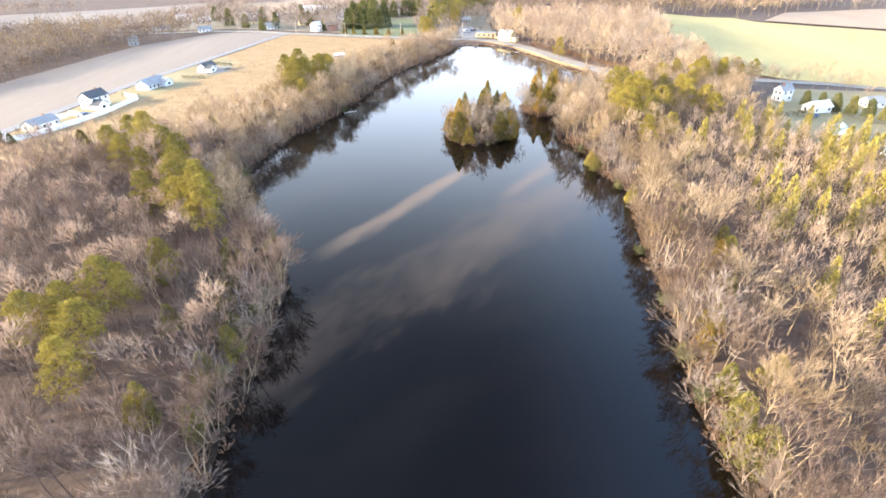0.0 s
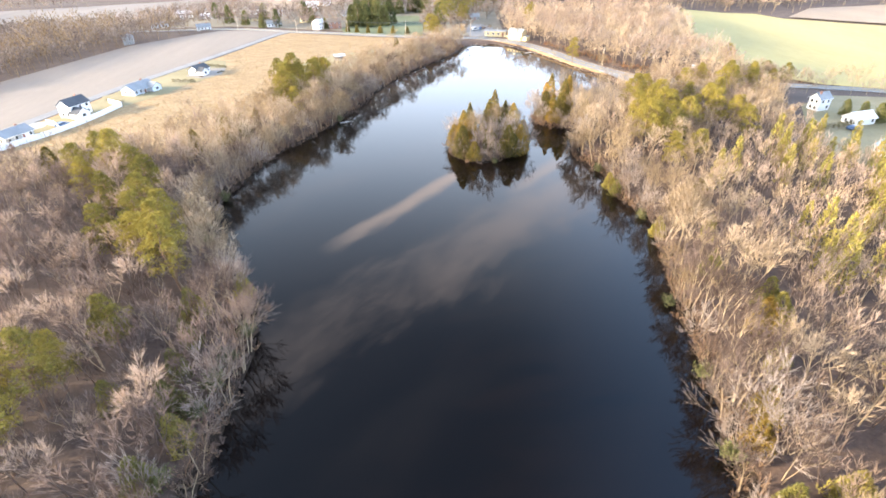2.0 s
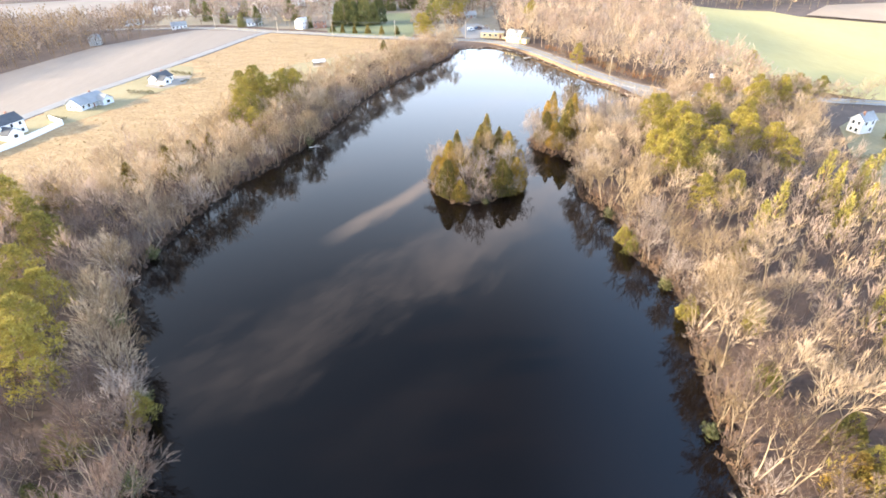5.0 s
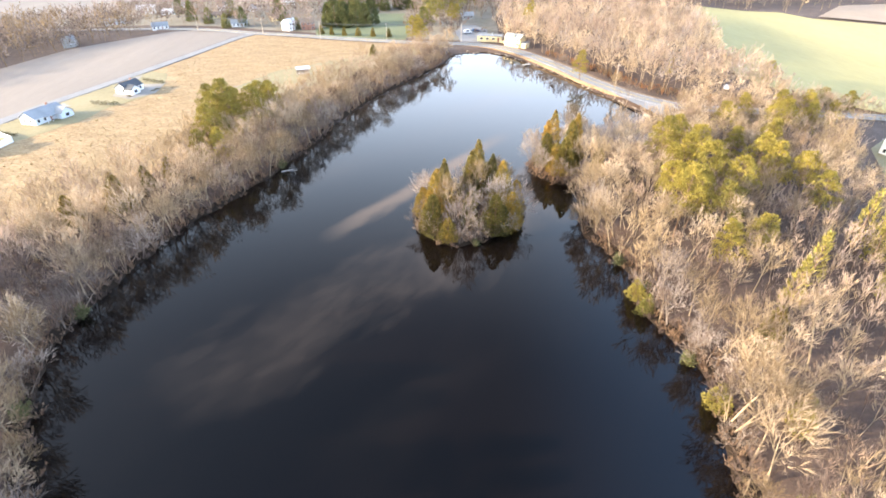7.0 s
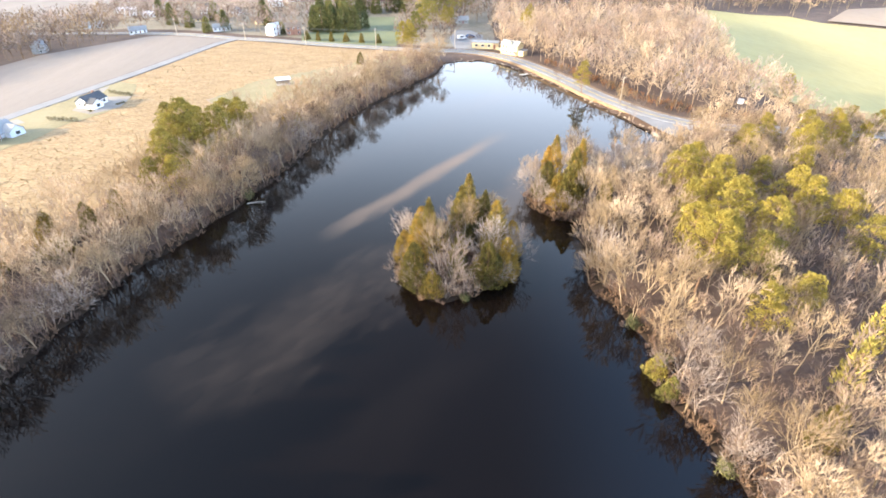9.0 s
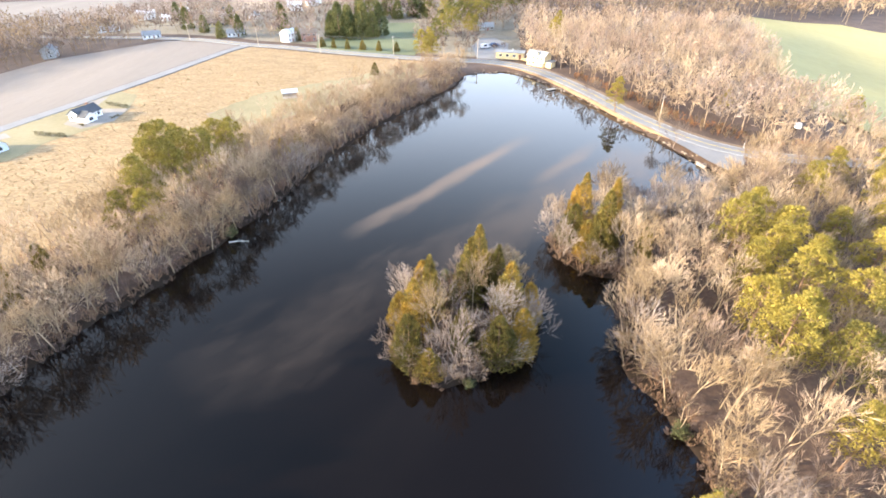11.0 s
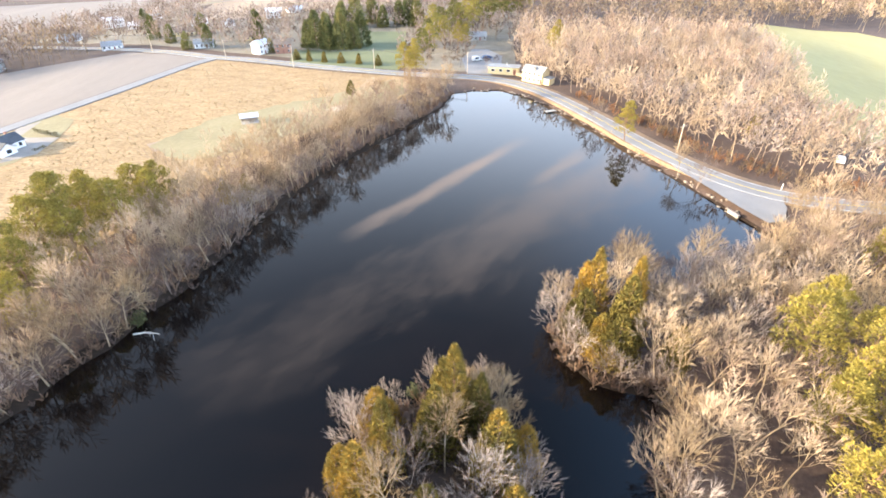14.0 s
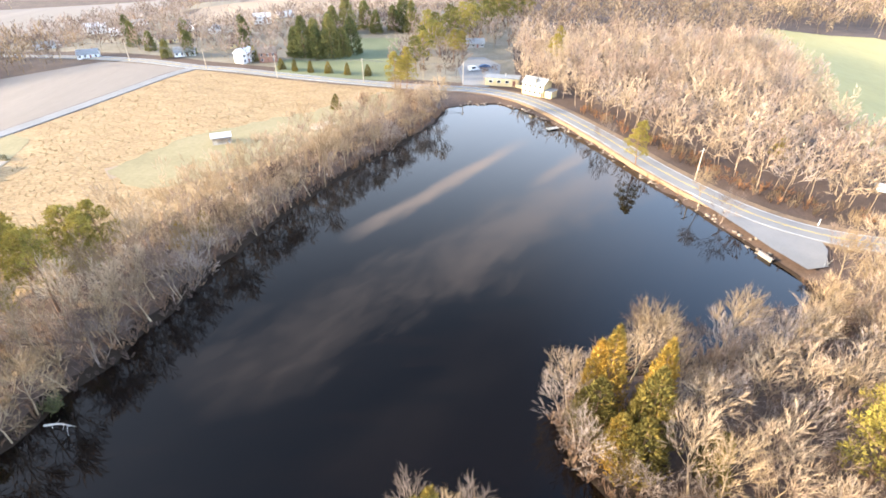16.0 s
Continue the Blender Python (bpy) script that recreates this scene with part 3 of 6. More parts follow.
def branching(seed, tall, stems, limbs, kids, twigs, width=0.03, stem=0.16, fork=0.36, spread=0.85, lean=0.12, fan=0.45, arch=0.10, near=True):
    """A bare broad-leaved tree: stems that divide into arching limbs, each dividing twice more, and fans of fine twigs that round off the head."""
    rng = random.Random(seed)
    wood, fine = Soup(), Soup()

    def grow(p, d, length, r, level):
        """One branch in two or three bent lengths; its children sit along the outer half."""
        n = (3, 2, 1)[min(level, 2)]
        path, dirs = [p.copy()], []
        for i in range(n):
            dirs.append(d.copy())
            p = p + d * length / n
            path.append(p.copy())
            d = (d + Vector((rng.gauss(0, 0.10), rng.gauss(0, 0.10), arch))).normalized()
        for i in range(n):
            a, b = r * (1 - 0.62 * i / n), r * (1 - 0.62 * (i + 1) / n)
            if near and level < 1 + (r > 0.02):
                wood.tube(path[i], path[i + 1], a, b, 3)
            else:
                wood.blade(path[i], path[i + 1], a * 2.6, rng)
        spin = rng.uniform(0, 6.28)
        if level < len(kids):
            for k in range(kids[level]):
                f = min(0.999, 0.30 + 0.70 * (k + rng.random()) / kids[level]) * n
                i = int(f)
                spin += 2.4 + rng.uniform(-0.5, 0.5)
                cd = (turned(dirs[i], rng.uniform(0.32, 0.62), spin) + Vector((0, 0, arch))).normalized()
                grow(path[i].lerp(path[i + 1], f - i), cd, length * rng.uniform(0.5, 0.68) * (1.25 - 0.45 * f / n), r * 0.5, level + 1)
        else:
            size = 0.5 + (0.06 if near else 0.04) * tall
            for k in range(twigs):
                f = min(0.999, rng.uniform(0.15, 1.15)) * n
                i = int(f)
                spin += 2.4
                td = (turned(dirs[i], rng.uniform(0.08, fan), spin) + Vector((0, 0, arch * 0.8))).normalized()
                q = path[i].lerp(path[i + 1], f - i)
                fine.blade(q, q + td * size * rng.uniform(0.55, 1.25), width, rng)

    for s in range(stems):
        tilt = lean if stems == 1 else lean + 0.16
        d = Vector((rng.gauss(0, tilt), rng.gauss(0, tilt), 1)).normalized()
        p, r = Vector((rng.uniform(-0.35, 0.35), rng.uniform(-0.35, 0.35), -0.4)), stem / stems ** 0.35
        f = fork * rng.uniform(0.85, 1.15)
        trunk, n = [p.copy()], 4 if near else 2
        for i in range(n):
            p = p + d * (tall * (f + 0.22) + 0.4) / n
            trunk.append(p.copy())
            d = (d + Vector((rng.gauss(0, 0.07), rng.gauss(0, 0.07), 0.06))).normalized()
        for i in range(n):
            wood.tube(trunk[i], trunk[i + 1], r * (1 - 0.5 * i / n), r * (1 - 0.5 * (i + 1) / n), 5 if near else 3)
        m = max(2, limbs // stems)
        spin = rng.uniform(0, 6.28)
        for i in range(m):
            spin += 2.4 + rng.uniform(-0.4, 0.4)
            ang = spread * math.sqrt((i + 0.25) / m)
            ld = (Vector((math.cos(spin) * math.sin(ang), math.sin(spin) * math.sin(ang), math.cos(ang))) + d * 0.2).normalized()
            g = (1.0 - (1 - f / (f + 0.22)) * (i / m)) * n * 0.999
            grow(trunk[int(g)].lerp(trunk[int(g) + 1], g - int(g)), ld, tall * (0.78 - f) * rng.uniform(0.62, 0.8) * (1 - 0.12 * i / m), r * 0.36, 0)
    return wood.arrays(), fine.arrays()


def pine_tree(seed, tall, wide, clumps, flakes, low=0.45, size=0.42):
    """A pine: bare lower stem, and boughs that carry rounded cushions of needles, with dark gaps between."""
    rng = random.Random(seed)
    wood, fine = Soup(), Soup()
    top = Vector((rng.gauss(0, 0.3), rng.gauss(0, 0.3), tall * 0.95))
    mid = top * 0.5 + Vector((rng.gauss(0, 0.2), rng.gauss(0, 0.2), 0))
    wood.tube(Vector((0, 0, -0.3)), mid, 0.20, 0.14, 6)
    wood.tube(mid, top, 0.14, 0.03, 5)
    a = rng.uniform(0, 6.28)
    for i in range(clumps):
        f = low + (1 - low) * (i + rng.random()) / clumps
        base = mid * (f / 0.5) if f < 0.5 else mid.lerp(top, (f - 0.5) / 0.5)
        g = (f - low) / (1 - low)
        reach = wide * (1 - g) ** 0.55 * min(1.0, 0.62 + 1.6 * g) * rng.uniform(0.45, 1.0)
        a += 2.4 + rng.uniform(-0.5, 0.5)
        c = base + Vector((math.cos(a) * reach, math.sin(a) * reach, reach * rng.uniform(0.05, 0.4)))
        wood.tube(base - Vector((0, 0, 0.3 * reach)), c, 0.06, 0.02, 3)
        rad = rng.uniform(0.24, 0.36) * wide * (1.1 - 0.4 * g)
        for j in range(flakes):
            o = Vector((rng.gauss(0, 1), rng.gauss(0, 1), rng.gauss(0, 1))).normalized()
            if o.z < -0.45:
                o.z = -o.z
            lump = 1 + 0.22 * math.sin(o.x * 5 + i) * math.sin(o.y * 5 - i)
            o *= rad * rng.uniform(0.62, 1.0) * lump
            fine.flake(c + Vector((o.x, o.y, o.z * 0.72)), size * rng.uniform(0.6, 1.25), rng, 0.25, o.normalized(), 0.24)
    return wood.arrays(), fine.arrays()


def cone_tree(seed, tall, wide, flakes, size=0.45, skirt=0.04, power=0.8, lumps=9, leaders=3):
    """A cedar or spruce, feathered from the ground up: several leading shoots, a ragged outline and feathery plumes."""
    rng = random.Random(seed)
    wood, fine = Soup(), Soup()
    heads = []
    for k in range(leaders):
        off = 0.0 if k == 0 else wide * rng.uniform(0.25, 0.5)
        t = k * 2.3 + rng.uniform(0, 1)
        h = tall * (1.0 if k == 0 else rng.uniform(0.62, 0.9))
        x, y = math.cos(t) * off, math.sin(t) * off
        heads.append((x, y, h, wide * (0.82 if k == 0 else 0.66) if leaders > 1 else wide, [(rng.uniform(0, 6.28), rng.uniform(0.05, 0.95), rng.uniform(0.6, 1.4)) for _ in range(lumps)]))
        wood.tube(Vector((0, 0, -0.3)), Vector((x, y, h * 0.5)), 0.15, 0.09, 5)
        wood.tube(Vector((x, y, h * 0.5)), Vector((x, y, h * 0.93)), 0.09, 0.02, 4)
        for i in range(10):
            f = rng.uniform(0.1, 0.95)
            a, w = rng.uniform(0, 6.28), wide * (1 - f) ** power * 0.7
            wood.tube(Vector((x, y, f * h * 0.95)), Vector((x + math.cos(a) * w, y + math.sin(a) * w, f * h * 0.95 + w * 0.35)), 0.04, 0.015, 3)
    share = [h * w for x, y, h, w, l in heads]
    for i in range(flakes):
        x, y, h, broad, leads = rng.choices(heads, share)[0]
        f = skirt + (1 - skirt) * rng.random() ** 1.2
        a = rng.uniform(0, 6.28)
        w = broad * (1 - f) ** power
        for la, lf, lw in leads:
            da = abs((a - la + math.pi) % (2 * math.pi) - math.pi)
            w *= 1 + (lw - 1) * math.exp(-(da / 0.5) ** 2 - ((f - lf) / 0.12) ** 2)
        w *= 1 + 0.14 * math.sin(f * h * 3.1 + 3 * math.sin(a * 2 + h)) 
        r = w * math.sqrt(rng.uniform(0.4, 1.0))
        c = Vector((x + math.cos(a) * r, y + math.sin(a) * r, f * h))
        fine.flake(c, size * rng.uniform(0.55, 1.4), rng, 0.35, Vector((math.cos(a), math.sin(a), 1.1)) * 0.8)
    return wood.arrays(), fine.arrays()


def bushy(seed, tall, wide, stems, twigs, leaves, width=0.045, leaf=0.28):
    """A low shrub of many stems, with leaves where it keeps them."""
    rng = random.Random(seed)
    wood, fine = Soup(), Soup()
    for i in range(stems):
        a, lean = rng.uniform(0, 6.28), rng.uniform(0.05, 0.9)
        d = Vector((math.cos(a) * lean, math.sin(a) * lean, 1)).normalized()
        l = tall * rng.uniform(0.6, 1.05)
        e = d * l
        e.x, e.y = max(-wide, min(wide, e.x)), max(-wide, min(wide, e.y))
        wood.tube(Vector((0, 0, -0.2)), e, 0.035, 0.012, 3)
        for t in range(twigs):
            s = e * rng.uniform(0.3, 1)
            fine.blade(s, s + turned(d, rng.uniform(0.3, 0.9), rng.uniform(0, 6.28)) * rng.uniform(0.4, 1.0) * tall * 0.3, width, rng)
        for t in range(leaves):
            s = e * rng.uniform(0.25, 1.05) + Vector((rng.gauss(0, 0.3), rng.gauss(0, 0.3), rng.gauss(0, 0.25)))
            s.z = max(s.z, 0.1)
            fine.flake(s, leaf * rng.uniform(0.6, 1.3), rng, 0.0, None, 0.32)
    return wood.arrays(), fine.arrays()


def kind_of_tree(name, arrays, wood_mat, leaf_mat, label, category, group):
    """A tree as a thing: trunk and crown under one root. It stands far below ground until it is copied, and is then the first of its kind."""
    (wv, wf), (cv, cf) = arrays
    return dict(name=name, trunk=mesh_np(name + "_trunk", wv, wf, [wood_mat]), crown=mesh_np(name + "_crown", cv, cf, [leaf_mat]),
                label=label, category=category, group=group, arrays=arrays, tris=len(wf) + len(cf))


def plant(kind, x, y, turn, size, label="", lean=(0, 0), stretch=1.0):
    root = new(kind["name"])
    root.empty_display_size = 0.5
    z = float(height(np.array([x]), np.array([y]))[0])
    root.matrix_world = pose(x, y, max(z, -0.3), lean[0], lean[1], turn) @ Matrix.Diagonal((size, size, size * stretch, 1))
    for n in ("trunk", "crown"):
        new(n, kind[n]).parent = root
    return tagged(root, label or kind["label"], kind["category"], kind["group"])


def joined(spots, kinds, material_of):
    """A wood too large to count: all its trees as one mesh. spots: rows of x, y, kind, size."""
    V, F, I, off = [], [], [], 0
    rng = np.random.default_rng(len(spots))
    z = height(spots[:, 0], spots[:, 1])
    for (x, y, k, s), h in zip(spots, z):
        a = rng.uniform(0, 2 * math.pi)
        c, sn = math.cos(a) * s, math.sin(a) * s
        st = s * rng.uniform(0.88, 1.15)
        for (v, f), mat in zip(kinds[int(k)], material_of[int(k)]):
            V.append(np.stack([v[:, 0] * c - v[:, 1] * sn + x, v[:, 0] * sn + v[:, 1] * c + y, v[:, 2] * st + h], 1).astype(np.float32))
            F.append(f + off)
            I.append(np.full(len(f), mat, np.int32))
            off += len(v)
    return np.concatenate(V), np.concatenate(F), np.concatenate(I)


def scatter(poly, gap, seed, keep=None):
    """Points in a polygon, no two nearer than about the gap, unevenly spread."""
    rng = np.random.default_rng(seed)
    xs, ys = [p[0] for p in poly], [p[1] for p in poly]
    X, Y = np.meshgrid(np.arange(min(xs), max(xs), gap), np.arange(min(ys), max(ys), gap))
    X = (X + (np.arange(X.shape[0]) % 2)[:, None] * gap * 0.5).ravel() + rng.uniform(-0.42, 0.42, X.size) * gap
    Y = Y.ravel() + rng.uniform(-0.42, 0.42, Y.size) * gap
    ok = inside(X, Y, poly)
    if keep is not None:
        ok &= keep(X, Y)
    return np.stack([X[ok], Y[ok]], 1)


def clear(X, Y):
    """Off the water, the roads and the fields."""
    ok = ~inside(X, Y, LAKE_EDGE) | (edge_distance(X, Y, LAKE_EDGE) < 0.9)
    for line, w in ((BACK_ROAD, 5.0), (LEFT_ROAD, 4.5)):
        a = np.array(line)
        for (x0, y0), (x1, y1) in zip(a, a[1:]):
            f = np.clip(((X - x0) * (x1 - x0) + (Y - y0) * (y1 - y0)) / ((x1 - x0) ** 2 + (y1 - y0) ** 2), 0, 1)
            ok &= np.hypot(X - x0 - f * (x1 - x0), Y - y0 - f * (y1 - y0)) > w
    return ok


WOOD_WEST = [(-230, -60), (-26, -60), *SHORE_WEST[1:], (11, 305), (2, 298), (-6, 288), (-17, 271), (-30, 250), (-41, 226), (-52, 197), (-61, 176), (-70, 160), (-84, 150), (-102, 140), (-120, 134), (-150, 120), (-230, 80)]
WOOD_EAST = [(32, -60), *SHORE_EAST[::-1][1:], (84, 216), (92, 226), (104, 228), (120, 224), (132, 212), (124, 194), (112, 180), (104, 160), (106, 138), (120, 122), (240, 108), (240, -60)]
WOOD_DAM = [(57, 316), (62, 302), (70, 285), (76, 271), (82, 258), (89, 246), (97, 238), (112, 231), (128, 229), (130, 250), (127, 274), (133, 294), (148, 332), (172, 394), (190, 460), (210, 492), (242, 478), (280, 500), (420, 560), (420, 720), (30, 720), (46, 600),
            (62, 480), (58, 430), (48, 390), (46, 350), (44, 334)]

BARE = [kind_of_tree("bare_tree", branching(11, 11.5, 1, 8, (4, 4), 13, 0.036, 0.14, 0.32, 1.1), M["trunk_tan"], M["bark_tan"], "tall bare broad-leaved tree with pale tan twigs", "tree", "bare trees round the pond"),
        kind_of_tree("bare_tree", branching(12, 10.5, 2, 8, (4, 4), 13, 0.036, 0.14, 0.2, 1.2), M["trunk"], M["bark_grey"], "spreading bare tree with forked grey stems", "tree", "bare trees round the pond"),
        kind_of_tree("bare_tree", branching(13, 12.5, 1, 8, (4, 4), 13, 0.036, 0.14, 0.4, 0.9), M["trunk_tan"], M["bark_tan"], "slender bare tree with upswept tan twigs", "tree", "bare trees round the pond"),
        kind_of_tree("bare_tree", branching(14, 8.8, 3, 9, (4, 4), 12, 0.036, 0.15, 0.18, 1.15), M["trunk"], M["bark_grey"], "low many-stemmed bare tree with grey twigs", "tree", "bare trees round the pond"),
        kind_of_tree("bare_tree", branching(15, 11.5, 2, 8, (4, 4), 13, 0.036, 0.14, 0.3, 1.0), M["trunk_tan"], M["bark_brown"], "bare tree with reddish brown twigs and pale limbs", "tree", "bare trees round the pond")]
# rounded tan tree with sunlight put into its twig colour
PALE = kind_of_tree("bare_tree", branching(16, 11.0, 2, 8, (4, 4), 13, 0.038, 0.14, 0.28, 1.1), M["trunk_tan"], M["bark_tan_lit"], "bare tree with tan twigs brightened as if sunlit", "tree", "bare trees round the pond")
PINES = [kind_of_tree("pine_tree", pine_tree(21, 14.6, 4.2, 38, 122, 0.34, 0.30), M["pine_trunk"], M["pine"], "tall pine with sunlit yellow-green needle tufts", "tree", "pines round the pond"),
         kind_of_tree("pine_tree", pine_tree(22, 13.2, 4.0, 36, 122, 0.28, 0.30), M["pine_trunk"], M["pine"], "dense pine with yellow-green crown", "tree", "pines round the pond"),
         kind_of_tree("pine_tree", pine_tree(23, 13.6, 4.4, 34, 130, 0.42, 0.30), M["pine_trunk"], M["pine"], "broad-topped pine above a bare reddish stem", "tree", "pines round the pond")]
FAR_PINES = [kind_of_tree("pine_tree", pine_tree(24 + i, 13.5, 4.4, 24, 70, 0.3, 0.5), M["pine_trunk"], M["far_pine"], "olive green pine in the grove behind the road", "tree", "conifers by the road") for i in range(2)]
YOUNG = [kind_of_tree("young_pine", cone_tree(31 + i, 7.0 + i, 1.35, 480, 0.40, 0.14, 0.5, 8, 1), M["pine_trunk"], M["young_pine"], "young yellow-green pine among bare saplings", "tree", "young pines in the east wood") for i in range(2)]
CEDARS = [kind_of_tree("cedar_tree", cone_tree(41, 11.0, 3.5, 4000, 0.44, power=0.6), M["pine_trunk"], M["cedar"], "conical cedar, olive green with ochre tips", "tree", "cedars"),
          kind_of_tree("cedar_tree", cone_tree(42, 9.0, 3.6, 3800, 0.44, power=0.5), M["pine_trunk"], M["cedar"], "rounded olive cedar at the water's edge", "tree", "cedars"),
          kind_of_tree("cedar_tree", cone_tree(43, 12.0, 3.2, 4000, 0.42, power=0.66, leaders=2), M["pine_trunk"], M["cedar"], "tall narrow cedar with golden tips", "tree", "cedars")]
OLIVE = kind_of_tree("cedar_tree", cone_tree(44, 7.5, 3.1, 2600, 0.40, power=0.48), M["pine_trunk"], M["far_pine"], "rounded dark olive evergreen among bare bank trees", "tree", "cedars")
SPRUCES = [kind_of_tree("spruce_tree", cone_tree(51, 13.0, 4.2, 1900, 0.8, power=0.55, lumps=14, leaders=1), M["pine_trunk"], M["spruce"], "dark green conifer beside the road", "tree", "conifers by the road"),
           kind_of_tree("spruce_tree", cone_tree(52, 10.5, 4.2, 1800, 0.75, power=0.42, lumps=14, leaders=2), M["pine_trunk"], M["spruce"], "rounded dark green conifer", "tree", "conifers by the road")]
SHRUBS = [kind_of_tree("shrub", bushy(61, 2.6, 2.0, 26, 10, 22), M["trunk"], M["holly"], "evergreen shrub at the water's edge", "shrub", "shrubs on the banks"),
          kind_of_tree("shrub", bushy(62, 2.2, 1.9, 30, 18, 3), M["trunk"], M["brush"], "brown leafless shrub on the bank", "shrub", "shrubs on the banks")]

# standing trees, each a thing
rng_t = random.Random(5)
TAKEN = []


def stand(kind, x, y, size=1.0, label="", lean=0.0, stretch=1.0, room=2.0):
    TAKEN.append((x, y, room))
    return plant(kind, x, y, rng_t.uniform(0, 360), size, label, (rng_t.gauss(0, lean), rng_t.gauss(0, lean)), stretch)


# the island
for k, x, y, s in ((CEDARS[0], 10.5, 157, 0.98), (CEDARS[1], 10.0, 152.5, 0.95), (CEDARS[2], 20.0, 167.5, 1.12), (CEDARS[0], 18.0, 164, 1.0), (CEDARS[2], 12.5, 162, 0.95),
                   (CEDARS[1], 22.5, 152.5, 0.95), (CEDARS[1], 26.0, 155, 0.9), (CEDARS[0], 24.5, 160.5, 1.05), (CEDARS[1], 13, 149.5, 0.6), (CEDARS[1], 17.5, 155, 0.8), (CEDARS[2], 23, 166, 0.9), (CEDARS[1], 8.0, 160, 0.75), (CEDARS[1], 11.0, 167, 0.8), (CEDARS[1], 28.0, 163, 0.75)):
    stand(k, x, y, s)
for k, x, y, s in ((BARE[1], 15.5, 150.0, 0.82), (BARE[1], 22.5, 157, 0.82), (BARE[0], 25.0, 168, 0.85), (BARE[2], 14.5, 156, 0.85), (BARE[3], 28.5, 158, 0.72), (BARE[3], 7.5, 166, 0.8), (BARE[3], 7.5, 153, 0.5),
                   (BARE[0], 21, 170, 0.65), (BARE[2], 19, 161, 0.85), (BARE[1], 16.8, 151.0, 0.95), (BARE[0], 27, 164, 0.8), (BARE[1], 15.0, 159, 0.9), (BARE[1], 24.5, 157.5, 0.9), (BARE[0], 26.3, 168, 0.85), (BARE[1], 28.0, 157.0, 0.85), (BARE[1], 22, 170.5, 0.6), (BARE[1], 9.0, 164, 0.75)):
    stand(k, x, y, s, "bare grey tree among the island's cedars", 3)
for x, y, s in ((11, 148.8, 0.7), (18.5, 148.5, 0.7), (6.8, 156, 0.6), (28.6, 163, 0.7), (15, 173, 0.8), (8.5, 169, 0.8)):
    stand(SHRUBS[rng_t.random() < 0.6], x, y, s)

# pines of the west bank
for x, y, s, k in ((-69, 129, 1.0, 0), (-63, 124, 0.95, 1), (-58, 118, 0.9, 2), (-64, 113, 0.85, 1), (-54, 108, 0.9, 0), (-48, 103, 0.85, 2), (-44, 95, 0.95, 0), (-41.5, 91, 1.0, 1), (-49, 95, 0.85, 2), (-73, 122, 0.85, 1),
                   (-47, 64, 0.88, 0), (-50, 61, 0.85, 1), (-46, 56, 0.82, 2), (-45, 50, 0.8, 1), (-53, 58, 0.8, 0), (-44, 76, 0.7, 1), (-47, 68, 0.7, 1),
                   (-45, 201, 1.02, 0), (-48, 197, 0.95, 2), (-43, 196, 0.92, 1), (-40, 204, 0.9, 2), (-41, 213, 0.85, 2), (-37, 211, 0.85, 1), (-52, 207, 0.85, 0), (-47, 190, 0.9, 1), (-43.5, 186, 0.8, 0), (-41.5, 182, 0.7, 1), (-46, 181, 0.7, 1), (-50, 212, 0.8, 1), (-38, 216, 0.75, 0), (-46, 207, 0.85, 1), (-76, 134, 0.85, 0), (-80, 131, 0.8, 2), (-57, 99, 0.85, 1), (-51, 102, 0.85, 0)):
    stand(PINES[k], x, y, s * (1.15 if y < 175 else 1.25), lean=2, room=2.4)
for x, y, s in ((-57, 162, 0.72), (-60, 166, 0.62), (-55, 170, 0.6), (-53, 177, 0.55), (-74, 144, 0.7), (-93, 140, 0.75), (-64, 156, 0.6), (-26, 227, 0.5), (-29, 223, 0.5)):
    stand(CEDARS[1], x, y, s * 1.25, "rounded olive cedar at the meadow's edge", room=2.6)
for x, y, s in ((-30.2, 64, 0.85), (-28.5, 59.5, 0.75), (-30.4, 53, 0.85), (-33, 71, 0.7), (-31, 90, 0.7), (-46, 79, 0.9), (-34, 77, 0.7), (-36, 84, 0.75), (-40, 66, 0.7), (-36, 48, 0.8), (-29, 46, 0.65)):
    stand(OLIVE, x, y, s, "dark olive evergreen leaning over the west bank", 6)
for x, y, s in ((-28.5, 60, 1.3), (-28.3, 64, 1.2), (-28.0, 68.5, 1.3), (-27.5, 74, 1.1), (-29, 54, 1.2), (-29.5, 48, 1.2), (-27.2, 80, 1.1), (-32, 93, 1.0), (-43, 108, 1.0), (-47, 128, 1.0), (-29, 186, 1.0)):
    stand(SHRUBS[0], x, y, s, "dark evergreen shrub leaning over the water")
# pines of the east bank and the point
for x, y, s, k in ((57, 148, 1.08, 0), (61, 152, 1.05, 1), (58, 156, 1.0, 2), (64, 146, 1.0, 2), (63.5, 175, 1.08, 0), (66, 168, 1.08, 1), (70, 172, 1.05, 2), (61, 165, 1.0, 1), (68, 179, 1.0, 0), (72, 166, 1.0, 1), (66, 160, 1.05, 0), (72, 158, 1.0, 2),
                   (60, 136, 0.85, 1), (67, 138, 0.8, 2), (82, 168, 1.0, 0), (83.5, 164, 1.05, 1), (88, 160, 0.95, 2), (80, 176, 0.95, 1), (87, 152, 0.85, 0), (92, 182, 0.95, 1), (98, 190, 0.95, 0), (104, 196, 0.95, 2),
                   (97, 204, 0.9, 1), (108, 204, 0.9, 0), (88, 196, 0.9, 2), (112, 196, 0.9, 1), (116, 204, 0.85, 0), (120, 211, 0.85, 1), (127, 215, 0.8, 2), (122, 203, 0.8, 1), (134, 213, 0.75, 0)):
    stand(PINES[k], x, y, s, lean=2, room=2.6)
